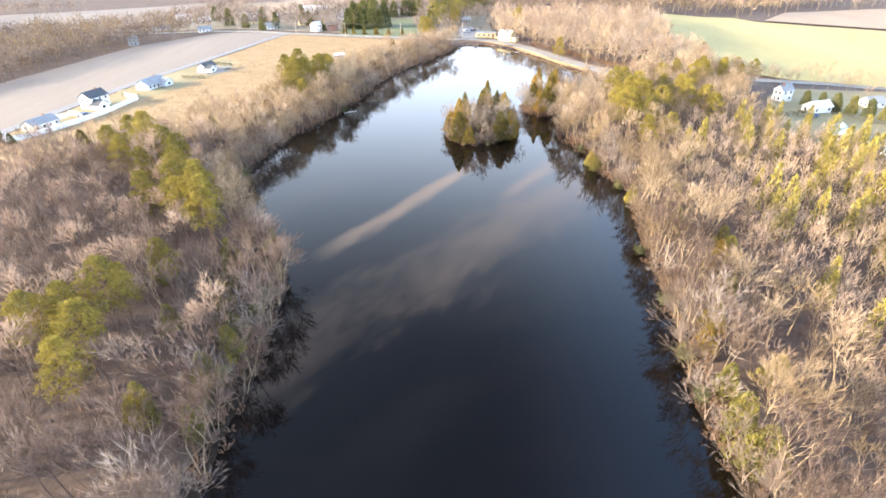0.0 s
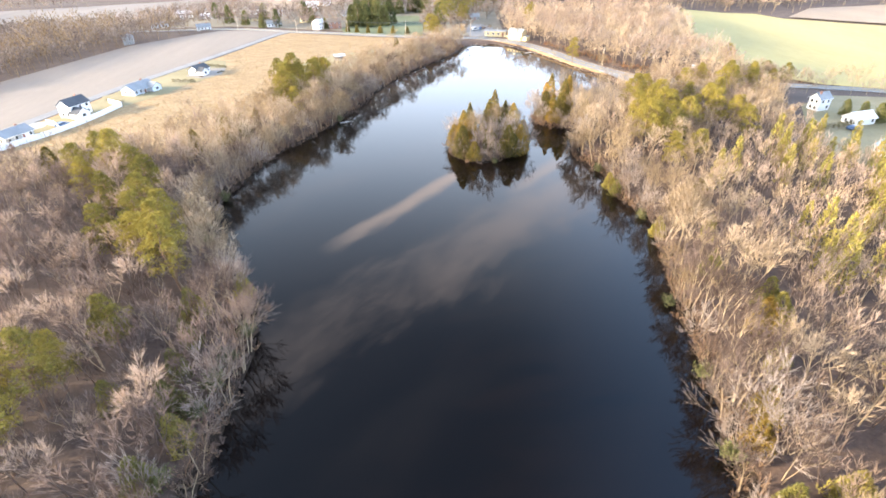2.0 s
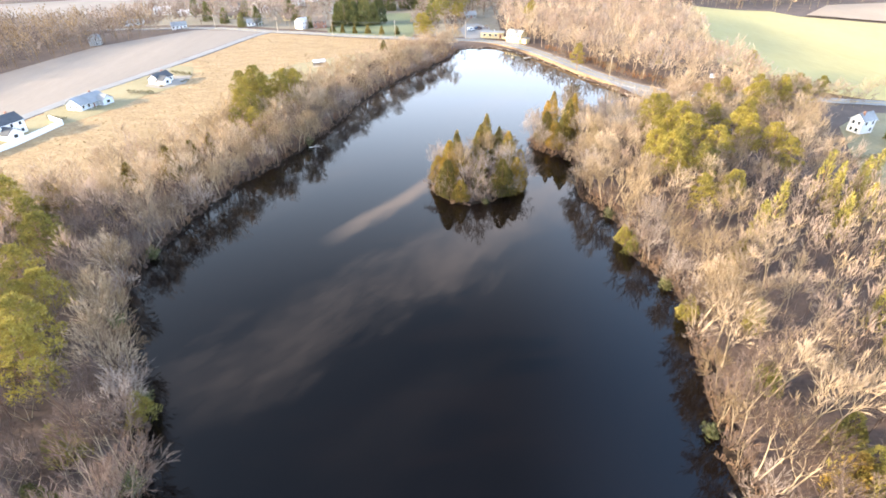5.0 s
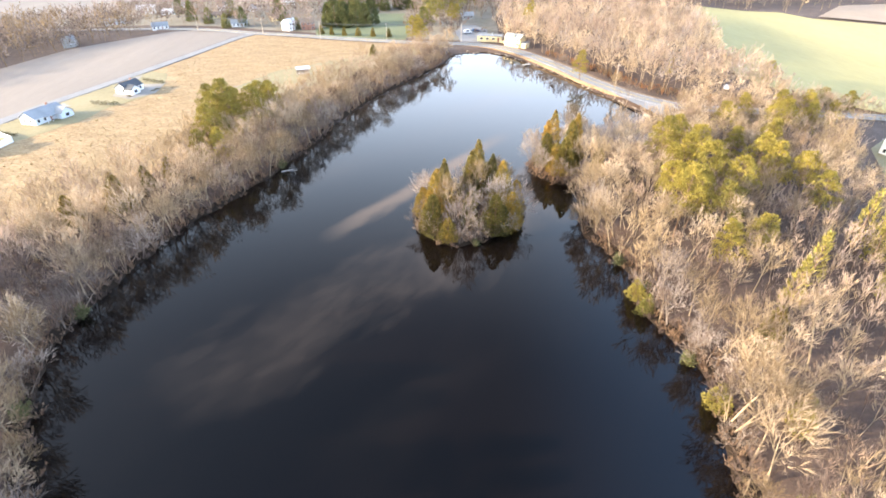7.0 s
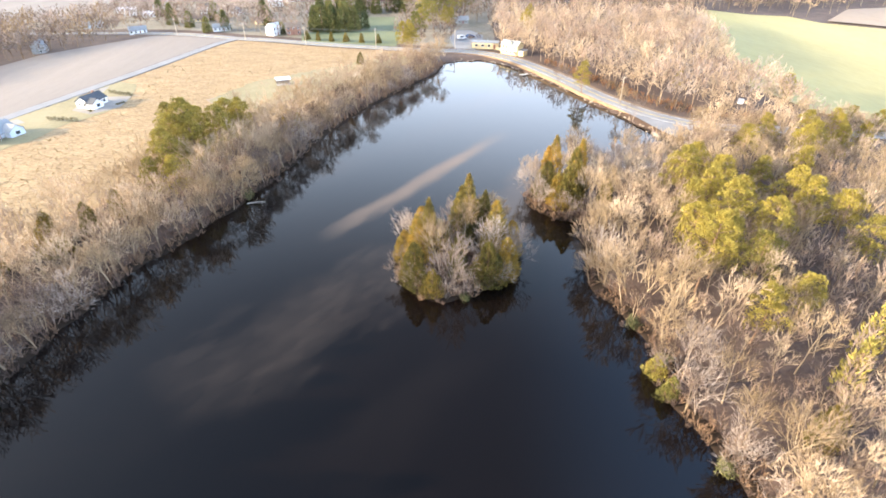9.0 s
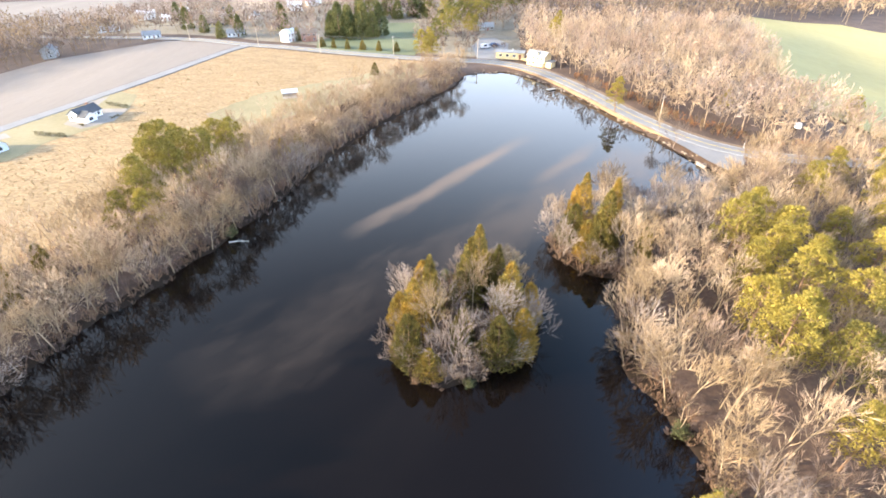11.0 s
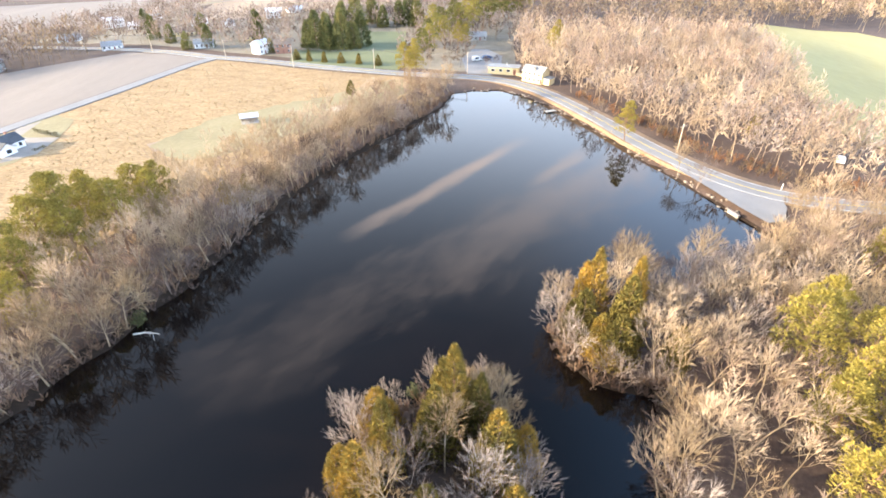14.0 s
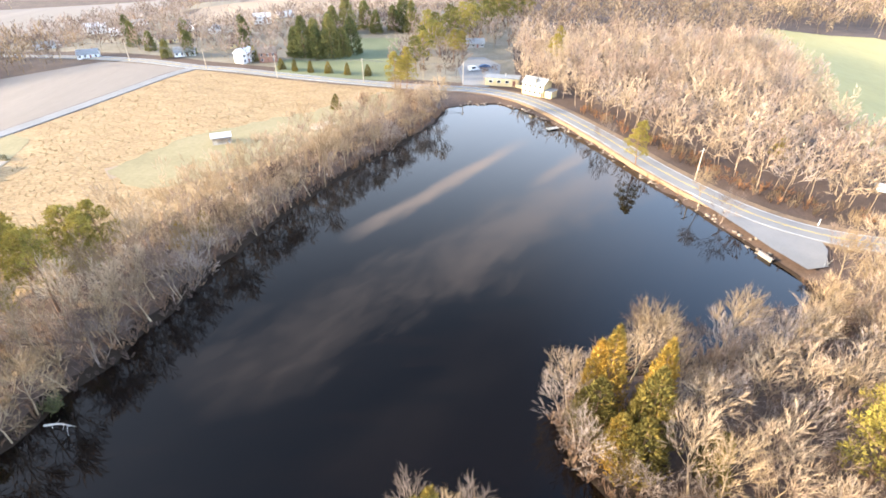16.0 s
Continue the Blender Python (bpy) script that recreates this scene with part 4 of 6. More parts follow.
for x, y, s, k in ((40.7, 188, 0.98, 2), (43.8, 182, 1.0, 0), (38.5, 184, 0.85, 1), (42, 178.5, 0.85, 1), (46, 186, 0.95, 2), (40, 180, 0.75, 1), (50, 178, 0.7, 1)):
    stand(CEDARS[k], x, y, s * 1.1, room=3.4)
for x, y, s in ((44, 131, 0.6), (44.5, 127, 0.55), (47, 108, 0.65), (36.5, 43, 0.95), (36.2, 38, 1.0), (45, 50, 0.75), (53, 78, 0.9), (49, 70, 0.7), (50, 92, 0.75), (55, 104, 0.75), (38, 49, 0.75), (54.5, 83, 0.8)):
    stand(OLIVE, x, y, s)
for x, y, s in ((42.7, 61.6, 0.62), (39.5, 57.4, 0.55), (51.2, 77.7, 0.7), (59.8, 119, 0.75)):
    stand(CEDARS[1], x, y, s, "small olive-gold cedar among bare bank trees")
for x, y, s, k in ((36.5, 187.5, 0.78, 0), (36.5, 182, 0.7, 3), (41.5, 177, 0.62, 3), (45, 175.5, 0.6, 3), (39.5, 191.5, 0.66, 1), (44, 194, 0.75, 0)):
    stand(PALE if k in (0, 2) else BARE[k], x, y, s, "bare pale tree on the wooded point", 4, room=1.2)
for x, y, s in ((44.5, 141, 0.9), (46, 133, 0.8), (47, 116, 0.9), (41, 86, 0.9), (39, 70, 1.0), (36.5, 57, 1.1), (35.5, 49, 1.0)):
    stand(SHRUBS[0], x, y, s, "dark evergreen shrub on the east bank")
for x, y, k, s in ((48, 181, 0, 0.85), (52, 184, 1, 0.9), (55, 179, 2, 0.9), (58, 187, 0, 0.9), (50, 190, 1, 0.85), (62, 191, 2, 0.85), (56, 193, 1, 0.8), (66, 186, 0, 0.9), (73, 191, 1, 0.85), (60, 181, 1, 0.85), (76, 185, 0, 0.9), (80, 193, 2, 0.9), (70, 196, 3, 0.9), (53, 174, 0, 0.85), (48, 186, 2, 0.8), (64, 196, 3, 0.85)):
    stand(BARE[k] if k % 2 else PALE, x, y, s, "bare pale tree in the wood behind the point", 4, room=1.4)
# beyond the dam
stand(PINES[1], 66.4, 262.5, 0.92, "lone pine between the dam road and the pond")
for x, y, s, k in ((100, 262, 0.6, 1), (60, 355, 1.0, 0), (66, 380, 1.0, 1), (128, 246, 0.8, 0)):
    stand(PINES[k], x, y, s)

for x, y, k in ((61.0, 275.5, 1), (73.3, 240.6, 2), (75.6, 234.8, 1)):
    stand(BARE[k], x, y, 0.72, "bare tree on the dam's foot by the water", 4)

# bare trees along both banks, nearest the pond first
bank = scatter(WOOD_WEST, 4.0, 71, clear)
bank_e = scatter(WOOD_EAST, 4.0, 72, clear)


def spaced(pts):
    t = np.array(TAKEN)
    d = np.hypot(pts[:, None, 0] - t[None, :, 0], pts[:, None, 1] - t[None, :, 1]) - t[None, :, 2]
    return pts[d.min(1) > -0.3]


def overhang(kind, x, y, ux, uy, size, angle, label=""):
    """A tree that leans out over the water, towards (ux, uy)."""
    TAKEN.append((x, y, 1.2))
    return plant(kind, x, y, math.degrees(math.atan2(uy, ux)) + 90 + rng_t.uniform(-25, 25), size, label, (angle, 0))


def edge_row(edge, gap, keep, kinds, sizes, angles, label):
    """Trees along a shore, about the gap apart, leaning outwards."""
    gone = gap * 0.5
    for (x0, y0), (x1, y1) in zip(edge, edge[1:] + edge[:1]):
        l = math.hypot(x1 - x0, y1 - y0)
        gone += l
        if gone < gap or l < 0.05 or not keep(x0, y0):
            continue
        gone = rng_t.uniform(-0.3, 0.3) * gap
        nx, ny, back = -(y1 - y0) / l, (x1 - x0) / l, rng_t.uniform(0.0, 1.0)
        overhang(rng_t.choice(kinds), x0 + nx * back, y0 + ny * back, -nx, -ny, rng_t.uniform(*sizes), rng_t.uniform(*angles), label)


edge_row(LAKE_EDGE, 3.6, lambda x, y: x < -12 and 95 < y < 262, (PALE, BARE[2], BARE[3], PALE, BARE[0]), (0.7, 1.02), (4, 18), "bare tree leaning out over the west bank's water")
# darker twigs south of y 95: shade and lens falloff put into colour
edge_row(LAKE_EDGE, 3.8, lambda x, y: x < -12 and 28 < y <= 95, (BARE[4], BARE[1], BARE[4], BARE[3], BARE[4]), (0.6, 0.95), (4, 18), "brownish bare tree leaning out over the water")
edge_row(LAKE_EDGE, 4.2, lambda x, y: x < 14 and 262 < y < 300, (BARE[2], BARE[3], BARE[4]), (0.45, 0.7), (4, 16), "low bare tree at the head of the pond")
edge_row(LAKE_EDGE, 4.4, lambda x, y: x > 30 and 24 < y < 204, (BARE[0], BARE[1], BARE[3], BARE[4]), (0.55, 0.85), (4, 20), "bare tree leaning out over the east bank's water")
edge_row(ISLAND_EDGE, 5.0, lambda x, y: True, (BARE[1], BARE[3]), (0.42, 0.68), (6, 24), "bare grey tree leaning from the island's edge")
near_w, near_e = spaced(bank), spaced(bank_e)
dw, de = edge_distance(near_w[:, 0], near_w[:, 1], LAKE_EDGE), edge_distance(near_e[:, 0], near_e[:, 1], LAKE_EDGE)
first_w, first_e = (dw < 3.6) & (near_w[:, 1] > 25), (de < 5.0) & (near_e[:, 1] > 20)
# the southern trees get mostly the darkened twigs, in place of shade and vignetting
for (x, y) in near_w[first_w]:
    stand(rng_t.choice((BARE[1], BARE[4], BARE[3], BARE[4], BARE[4]) if y < 95 else (PALE, BARE[2], BARE[3], PALE, BARE[4])), x, y, rng_t.uniform(0.66, 1.1), lean=6)
for (x, y) in near_e[first_e]:
    stand(rng_t.choice((BARE[0], BARE[4], BARE[1], BARE[4], BARE[4]) if y < 95 else (PALE, BARE[0], BARE[1], BARE[2], PALE)), x, y, rng_t.uniform(0.68, 1.16), lean=4)

# young pines among the saplings of the east wood
sap = scatter([(60, 20), (58, 60), (62, 90), (66, 128), (76, 140), (104, 150), (112, 140), (130, 90), (120, 20)], 5.2, 73)
sap = spaced(sap)
pick = np.random.default_rng(8).random(len(sap)) < 0.22 + 0.36 * np.clip((sap[:, 0] - 62) / 30, 0, 1)
for x, y in sap[pick]:
    stand(rng_t.choice(YOUNG), x, y, rng_t.uniform(1.1, 1.6), room=1.0)

# the rest of the woods, as stuff
MID = [branching(101, 11.0, 1, 6, (3, 4), 8, 0.054, 0.12, 0.34, 0.95), branching(102, 10.0, 2, 6, (3, 4), 8, 0.054, 0.13, 0.26, 1.05), branching(103, 12.0, 1, 6, (3, 4), 8, 0.054, 0.12, 0.42, 0.8), branching(104, 9.0, 3, 6, (3, 4), 8, 0.054, 0.13, 0.18, 1.15)]
SAPLING = [branching(111, 10.0, 1, 5, (3,), 9, 0.06, 0.055, 0.44, 0.6), branching(112, 9.0, 1, 5, (3,), 9, 0.06, 0.055, 0.36, 0.6), branching(113, 11.0, 1, 5, (3,), 9, 0.06, 0.06, 0.5, 0.55)]
FARS = [branching(121 + i, h, 1, 7, (4,), 13, 0.13, 0.10, 0.24, sp, fan=0.9, arch=0.03, near=False) for i, (h, sp) in enumerate(((10.5, 1.1), (10.0, 1.2), (11.5, 1.0), (9.0, 1.3)))]
HAZY = [branching(125 + i, h, 1, 5, (3,), 7, 0.40, 0.10, 0.2, sp, fan=0.9, arch=0.03, near=False) for i, (h, sp) in enumerate(((10.5, 1.1), (10.0, 1.2), (11.5, 1.0), (9.0, 1.3)))]
LOWS = [bushy(131, 2.6, 2.3, 7, 14, 0, 0.07), bushy(132, 2.0, 2.3, 7, 14, 0, 0.07)]


def wood(name, pts, kinds, mats, pairs, sizes, seed, label, category="woodland"):
    rng = np.random.default_rng(seed)
    rows = np.stack([pts[:, 0], pts[:, 1], rng.integers(0, len(kinds), len(pts)), rng.uniform(*sizes, len(pts))], 1)
    v, f, i = joined(rows, kinds, pairs)
    return tagged(new(name, mesh_np(name, v, f, mats, i)), label, category, kind="stuff")


TWIGS = [M["trunk_tan"], M["bark_tan"], M["bark_grey"], M["bark_red"], M["bark_brown"], M["bark_tan_lit"]]
rest_w, rest_e = near_w[~first_w], near_e[~first_e]
seen_w = rest_w[:, 0] > -56 - np.maximum(0, rest_w[:, 1] - 35) * 0.78
belt_w = rest_w[:, 1] > 140
wood("west_wood", rest_w[seen_w & ~belt_w & (rest_w[:, 1] > 25)], MID, TWIGS, [(4, 4), (4, 4), (4, 3), (0, 4)], (0.6, 1.08), 1, "bare grey and reddish trees of the west bank wood")
wood("west_belt", rest_w[belt_w], MID, TWIGS, [(0, 1), (5, 5), (0, 5), (0, 3)], (0.78, 1.1), 11, "low bare belt of trees between meadow and pond")
# the wood carried on out of view, thickened to shade the west bank
outer_w = rest_w[(~seen_w | (rest_w[:, 1] <= 25)) & ~belt_w]
wood("outer_west_wood", outer_w[::4], HAZY, TWIGS, [(1, 2), (1, 3), (1, 2), (1, 2)], (0.7, 1.0), 12, "unseen bare grey wood behind the west bank, added for shade")
outer_e = rest_e[rest_e[:, 1] <= 20]
wood("outer_east_wood", outer_e[::5], HAZY, TWIGS, [(1, 1), (1, 3), (1, 1), (1, 2)], (0.7, 1.0), 13, "bare tan wood behind the east bank")
young = inside(rest_e[:, 0], rest_e[:, 1], [(57, -60), (56, 60), (60, 92), (64, 130), (76, 142), (100, 150), (106, 166), (120, 122), (240, 108), (240, -60)])
old_e = rest_e[~young & (rest_e[:, 1] > 20)]
wood("east_wood", old_e, MID, TWIGS, [(0, 1), (4, 3), (0, 5), (0, 3)], (0.6, 1.12), 2, "bare tan trees of the east bank wood")
saps = scatter([(57, 10), (56, 60), (60, 92), (64, 130), (76, 142), (100, 150), (104, 158), (106, 138), (120, 122), (165, 108), (165, 10)], 2.35, 75)
saps = spaced(saps)
saps = saps[saps[:, 0] < 66 + np.maximum(0, saps[:, 1] - 35) * 0.8]
wood("sapling_wood", saps, SAPLING, TWIGS, [(4, 3), (0, 1), (4, 3)], (0.55, 0.9), 3, "crowded thin bare saplings with pinkish tan twigs")
dam_pts = scatter(WOOD_DAM, 5.0, 76, clear)
dam_far = (dam_pts[:, 1] > 400) & (np.arange(len(dam_pts)) % 2 > 0)
dam_near = dam_pts[dam_pts[:, 1] <= 400]
# the brightened twig colour stands in for haze over this wood
wood("dam_wood", dam_near, FARS, TWIGS, [(5, 5), (5, 2), (5, 3), (5, 5)], (0.95, 1.35), 4, "wide bare tan wood beyond the dam road")
wood("dam_wood_back", dam_pts[dam_far & (dam_pts[:, 1] < 620)][::2], HAZY, TWIGS, [(5, 5), (5, 2), (5, 3), (5, 5)], (1.1, 1.6), 14, "far side of the bare tan wood beyond the dam")

# thin young growth under the bank woods
under = np.concatenate([scatter([(-78, 22), (-28, 22), (-27, 82), (-46, 114), (-78, 112)], 4.3, 77, clear), scatter([(36, 22), (58, 22), (62, 130), (47, 136), (44, 90)], 4.3, 78, clear)])
wood("young_growth", under, SAPLING, TWIGS, [(4, 4), (4, 3), (4, 4)], (0.4, 0.7), 16, "thin brown young growth under the bank trees", "undergrowth")

# low brush along the waterline and under the bank trees
edge_pts = np.concatenate([scatter(WOOD_WEST, 1.6, 81, clear), scatter(WOOD_EAST, 1.6, 82, clear), scatter(ISLAND, 1.4, 83)])
ed = np.where(inside(edge_pts[:, 0], edge_pts[:, 1], ISLAND), 0, edge_distance(edge_pts[:, 0], edge_pts[:, 1], LAKE_EDGE))
edge_pts = edge_pts[(ed < 3.0) & (edge_pts[:, 1] > 30)]
wood("bank_brush", edge_pts, LOWS, [M["brush"], M["bark_brown"], M["bark_grey"]], [(0, 1), (0, 0)], (0.7, 1.3), 9, "tangled brown brush along the waterline", "brush")

RIM = [bushy(141, 1.7, 1.7, 7, 15, 0, 0.09), bushy(142, 1.3, 1.6, 7, 15, 0, 0.09)]
rim = [(x + rim_x, y + rim_y) for edge in (LAKE_EDGE, ISLAND_EDGE) for x, y in wobble(edge, 0.9, 0.0, 1.0) if 38 < y < 215 for rim_x, rim_y in [np.random.default_rng(int(x * 97 + y * 1013) & 65535).normal(0, 0.55, 2)]]
wood("rim_brush", np.array(rim), RIM, [M["brush"], M["bark_brown"]], [(1, 0), (1, 1)], (0.6, 1.25), 19, "dark brown twiggy growth hanging over the water", "brush")

belt_pts = spaced(scatter(WOOD_WEST, 2.7, 84, clear))
belt_pts = belt_pts[(belt_pts[:, 1] > 132) & (edge_distance(belt_pts[:, 0], belt_pts[:, 1], LAKE_EDGE) > 2.5)]
wood("belt_brush", belt_pts, LOWS, [M["brush"], M["bark_tan"], M["bark_red"]], [(0, 1), (0, 2)], (0.9, 1.7), 15, "tangled tan brush under the belt of bare trees", "brush")

# far woods, round the village and beyond the fields
def no_yard(X, Y):
    """Off the roads, lawns and far fields."""
    ok = clear(X, Y)
    for poly in ([(-56, 350), (-4, 338), (-2, 426), (-36, 428), (-40, 392), (-58, 374)], [(22, 331), (46, 331), (46, 374), (38, 394), (26, 394)],
                 [(-150, 470), (-120, 462), (-60, 520), (40, 575), (60, 640), (-60, 640), (-170, 560)], [(-330, 420), (-240, 470), (-180, 560), (-240, 640), (-420, 560)]):
        ok &= ~inside(X, Y, poly)
    return ok


VILLAGE = [(-260, 437), (-180, 411), (-130, 391), (-88, 372), (-60, 362), (-44, 356), (44, 336), (48, 400), (60, 450), (60, 520), (46, 600), (30, 700), (-420, 700), (-420, 470)]
village_pts = scatter(VILLAGE, 7.4, 91, no_yard)
WEST_FAR = [(-196, 245), (-187, 300), (-176, 345), (-140, 378), (-190, 396), (-270, 424), (-420, 470), (-520, 300), (-300, 90), (-256, 120), (-232, 190)]
west_far_pts = scatter(WEST_FAR, 6.6, 92, clear)
EAST_FAR = [(212, 496), (246, 482), (284, 456), (330, 504), (430, 524), (700, 524), (700, 700), (300, 700)]
east_far_pts = scatter(EAST_FAR, 16.0, 93)
EAST_YARDS = [(160, 214), (300, 214), (460, 222), (460, 150), (260, 168), (190, 120), (168, 128), (200, 160)]
yard_pts = np.concatenate([scatter(EAST_YARDS, 11.0, 94, clear), scatter([(118, 205), (150, 212), (300, 211), (300, 229), (160, 233), (128, 234)], 5.5, 85, clear)])
vis = village_pts[village_pts[:, 1] < 600]
wood("village_wood", vis, HAZY, TWIGS, [(1, 2), (4, 4), (1, 2), (1, 3)], (0.75, 1.2), 21, "bare trees among the village gardens")
wood("far_west_wood", west_far_pts[west_far_pts[:, 0] > -300], HAZY, TWIGS, [(1, 2), (1, 2), (1, 1), (1, 2)], (1.0, 1.5), 22, "grey bare wood beyond the ploughed field")
wood("far_east_wood", east_far_pts[east_far_pts[:, 0] < 520], HAZY, TWIGS, [(1, 1), (1, 3), (1, 1), (1, 3)], (1.4, 2.1), 23, "tan bare wood beyond the wheat")
wood("yard_trees", yard_pts, FARS, TWIGS, [(1, 1), (1, 3), (1, 1), (1, 3)], (0.6, 0.9), 24, "bare garden trees of the eastern yards")

# conifers by the road and the village
for x, y, s, k in ((-50, 381, 1.2, 1), (-46, 379, 1.3, 0), (-40, 378, 1.25, 1), (-34, 380, 1.35, 0), (-43, 388, 1.4, 1), (-36, 388, 1.3, 0), (-29, 381, 1.15, 1), (-26, 386, 1.2, 0), (-45, 437, 1.3, 1), (-38, 440, 1.4, 0), (-30, 450, 1.4, 1), (-22, 438, 1.1, 1), (-8, 445, 1.6, 1), (-3, 440, 1.2, 0), (-14, 448, 1.2, 1),
                   (-66, 372, 0.6, 1), (-108, 379, 0.75, 1), (-100, 384, 0.8, 0), (-124, 396, 0.85, 1), (-80, 398, 0.9, 1), (-118, 420, 1.0, 1), (-140, 410, 0.9, 0), (-92, 430, 1.0, 1), (-160, 440, 1.0, 1)):
    stand(SPRUCES[k], x, y, s)
for x, y, s, k in ((8, 360, 1.0, 0), (5.5, 352, 0.95, 1), (9, 388, 1.0, 0), (14, 380, 1.0, 1), (7, 376, 0.95, 2), (12, 398, 1.1, 1), (16, 404, 1.0, 0), (8, 407, 1.1, 2), (20, 412, 1.1, 1), (25, 408, 1.0, 0), (28, 420, 1.15, 2), (34, 430, 1.2, 1), (18, 424, 1.1, 0), (38, 438, 1.2, 0), (44, 450, 1.2, 1),
                   (50, 455, 1.2, 2), (56, 466, 1.2, 0), (62, 472, 1.2, 1), (30, 446, 1.1, 1), (40, 460, 1.2, 2), (24, 436, 1.1, 2), (48, 472, 1.2, 0)):
    stand(FAR_PINES[k % 2], x, y, s * 1.1)
for x, y, s, k in ((0.4, 317.5, 1.0, 0), (3.8, 322, 0.95, 1), (1.5, 324, 0.8, 2), (20, 366, 1.0, 2), (24, 372, 0.9, 1), (2, 342, 0.85, 1)):
    stand(PINES[k], x, y + 5, s, "tall yellow-green pine beside the road")
for x, y in ((-50, 356), (-44, 354), (-37, 352), (-29.5, 350.5), (-21.5, 348.5), (-13, 346)):
    stand(CEDARS[1], x, y + 1.5, 0.5, "small round conifer in a roadside row")
stand(CEDARS[1], -17, 306, 0.55, "round dark cedar on the lawn")
stand(SHRUBS[1], -8.5, 308, 2.2, "rusty brown leafless shrub on the lawn")
for x, y, s in ((-3, 313, 1.5), (2, 318, 1.7), (6, 316, 1.8), (9, 313, 1.6), (12, 310, 1.6), (10, 318, 1.4), (5, 311, 1.5), (14, 306, 1.4), (8, 306, 1.5)):
    stand(SHRUBS[1], x, y, s, "tall pale brush at the head of the pond")
for x, y, s in ((32, 340, 0.45), (36, 346, 0.4), (9, 341, 0.55), (15, 340, 0.55), (20, 342, 0.5)):
    stand(BARE[4], x, y, s, "small reddish bare tree by the parking yard")

# tussocks of the meadow
tus = scatter(FIELD, 1.35, 95)
tus = tus[~inside(tus[:, 0], tus[:, 1], [(-64, 257), (-52, 247), (-40, 250), (-26, 266), (-13, 286), (2, 306), (6, 322), (-3, 327), (-12, 316), (-24, 304), (-40, 292), (-54, 279)])]
tus = tus[~inside(tus[:, 0], tus[:, 1], [(-134, 150), (-122, 216), (-104, 284), (-96, 280), (-89, 262), (-89, 244), (-100, 214), (-108, 190), (-122, 156)])]


def tussock(seed):
    rng = random.Random(seed)
    s = Soup()
    for i in range(3):
        a = rng.uniform(0, 6.28)
        p = Vector((math.cos(a) * 0.3, math.sin(a) * 0.3, 0))
        q = p * rng.uniform(1.2, 2.2) + Vector((0.1, 0, rng.uniform(0.06, 0.2)))
        side = (q - p).cross(Vector((0, 0, 1))).normalized() * rng.uniform(0.15, 0.32)
        s.v += [p - side, p + side, q]
        s.f.append((len(s.v) - 3, len(s.v) - 2, len(s.v) - 1))
    e = Soup()
    return s.arrays(), e.arrays()


wood("meadow_grass", tus, [tussock(1), tussock(2), tussock(3)], [M["tuft"]], [(0, 0), (0, 0), (0, 0)], (0.8, 1.7), 31, "tufts of tall golden dead grass", "grass")

# brown brush on the verge between the dam road and its wood
verge = scatter([(60, 304), (68, 286), (74, 271), (80, 257), (87, 245), (95, 236), (110, 229), (128, 227), (128, 233), (112, 236), (99, 243), (92, 251), (85, 262), (79, 276), (72, 291), (64, 307)], 1.9, 97, clear)
wood("verge_brush", verge, LOWS, [M["brush"], M["rust"], M["bark_tan"]], [(0, 2), (0, 1)], (0.5, 1.3), 98, "tangled tan and rusty brush beside the dam road", "brush")
foot = scatter([(60, 277.5), (64.7, 266.5), (68, 254.5), (71.6, 246), (72.6, 246.5), (69.4, 256), (66, 267), (61.2, 278.5)], 1.2, 99)
wood("foot_grass", foot, LOWS, [M["brush"], M["bark_tan"], M["rust"]], [(0, 1), (0, 2)], (0.25, 0.55), 96, "dry tan growth along the dam's foot", "brush")

# ---- houses, road things, boats of the place ----
def part(name, bm, material, parent, label=""):
    me = bpy.data.meshes.new(name)
    bmesh.ops.recalc_face_normals(bm, faces=bm.faces[:])
    bm.to_mesh(me)
    bm.free()
    me.materials.append(material)
    ob = new(name, me)
    ob.parent = parent
    if label:
        ob["label"] = label
    return ob


def box(x0, x1, y0, y1, z0, z1, bm=None, bevel=0.0):
    bm = bm or bmesh.new()
    m = Matrix.Translation(((x0 + x1) / 2, (y0 + y1) / 2, (z0 + z1) / 2)) @ Matrix.Diagonal((x1 - x0, y1 - y0, z1 - z0, 1))
    got = bmesh.ops.create_cube(bm, size=1, matrix=m)
    if bevel:
        edges = list({e for v in got["verts"] for e in v.link_edges})
        bmesh.ops.bevel(bm, geom=edges, offset=bevel, segments=1, affect="EDGES")
    return bm


def rod(p, q, r, s=None, n=8, bm=None):
    bm = bm or bmesh.new()
    p, q = Vector(p), Vector(q)
    m = Matrix.Translation((p + q) / 2) @ (q - p).to_track_quat("Z", "Y").to_matrix().to_4x4()
    bmesh.ops.create_cone(bm, cap_ends=True, segments=n, radius1=r, radius2=r if s is None else s, depth=(q - p).length, matrix=m)
    return bm


def rooted(name, x, y, turn, label, category, group="", lift=0.05):
    root = new(name)
    root.empty_display_size = 0.5
    root.matrix_world = pose(x, y, float(height(np.array([x]), np.array([y]))[0]) + lift, 0, 0, turn)
    return tagged(root, label, category, group)


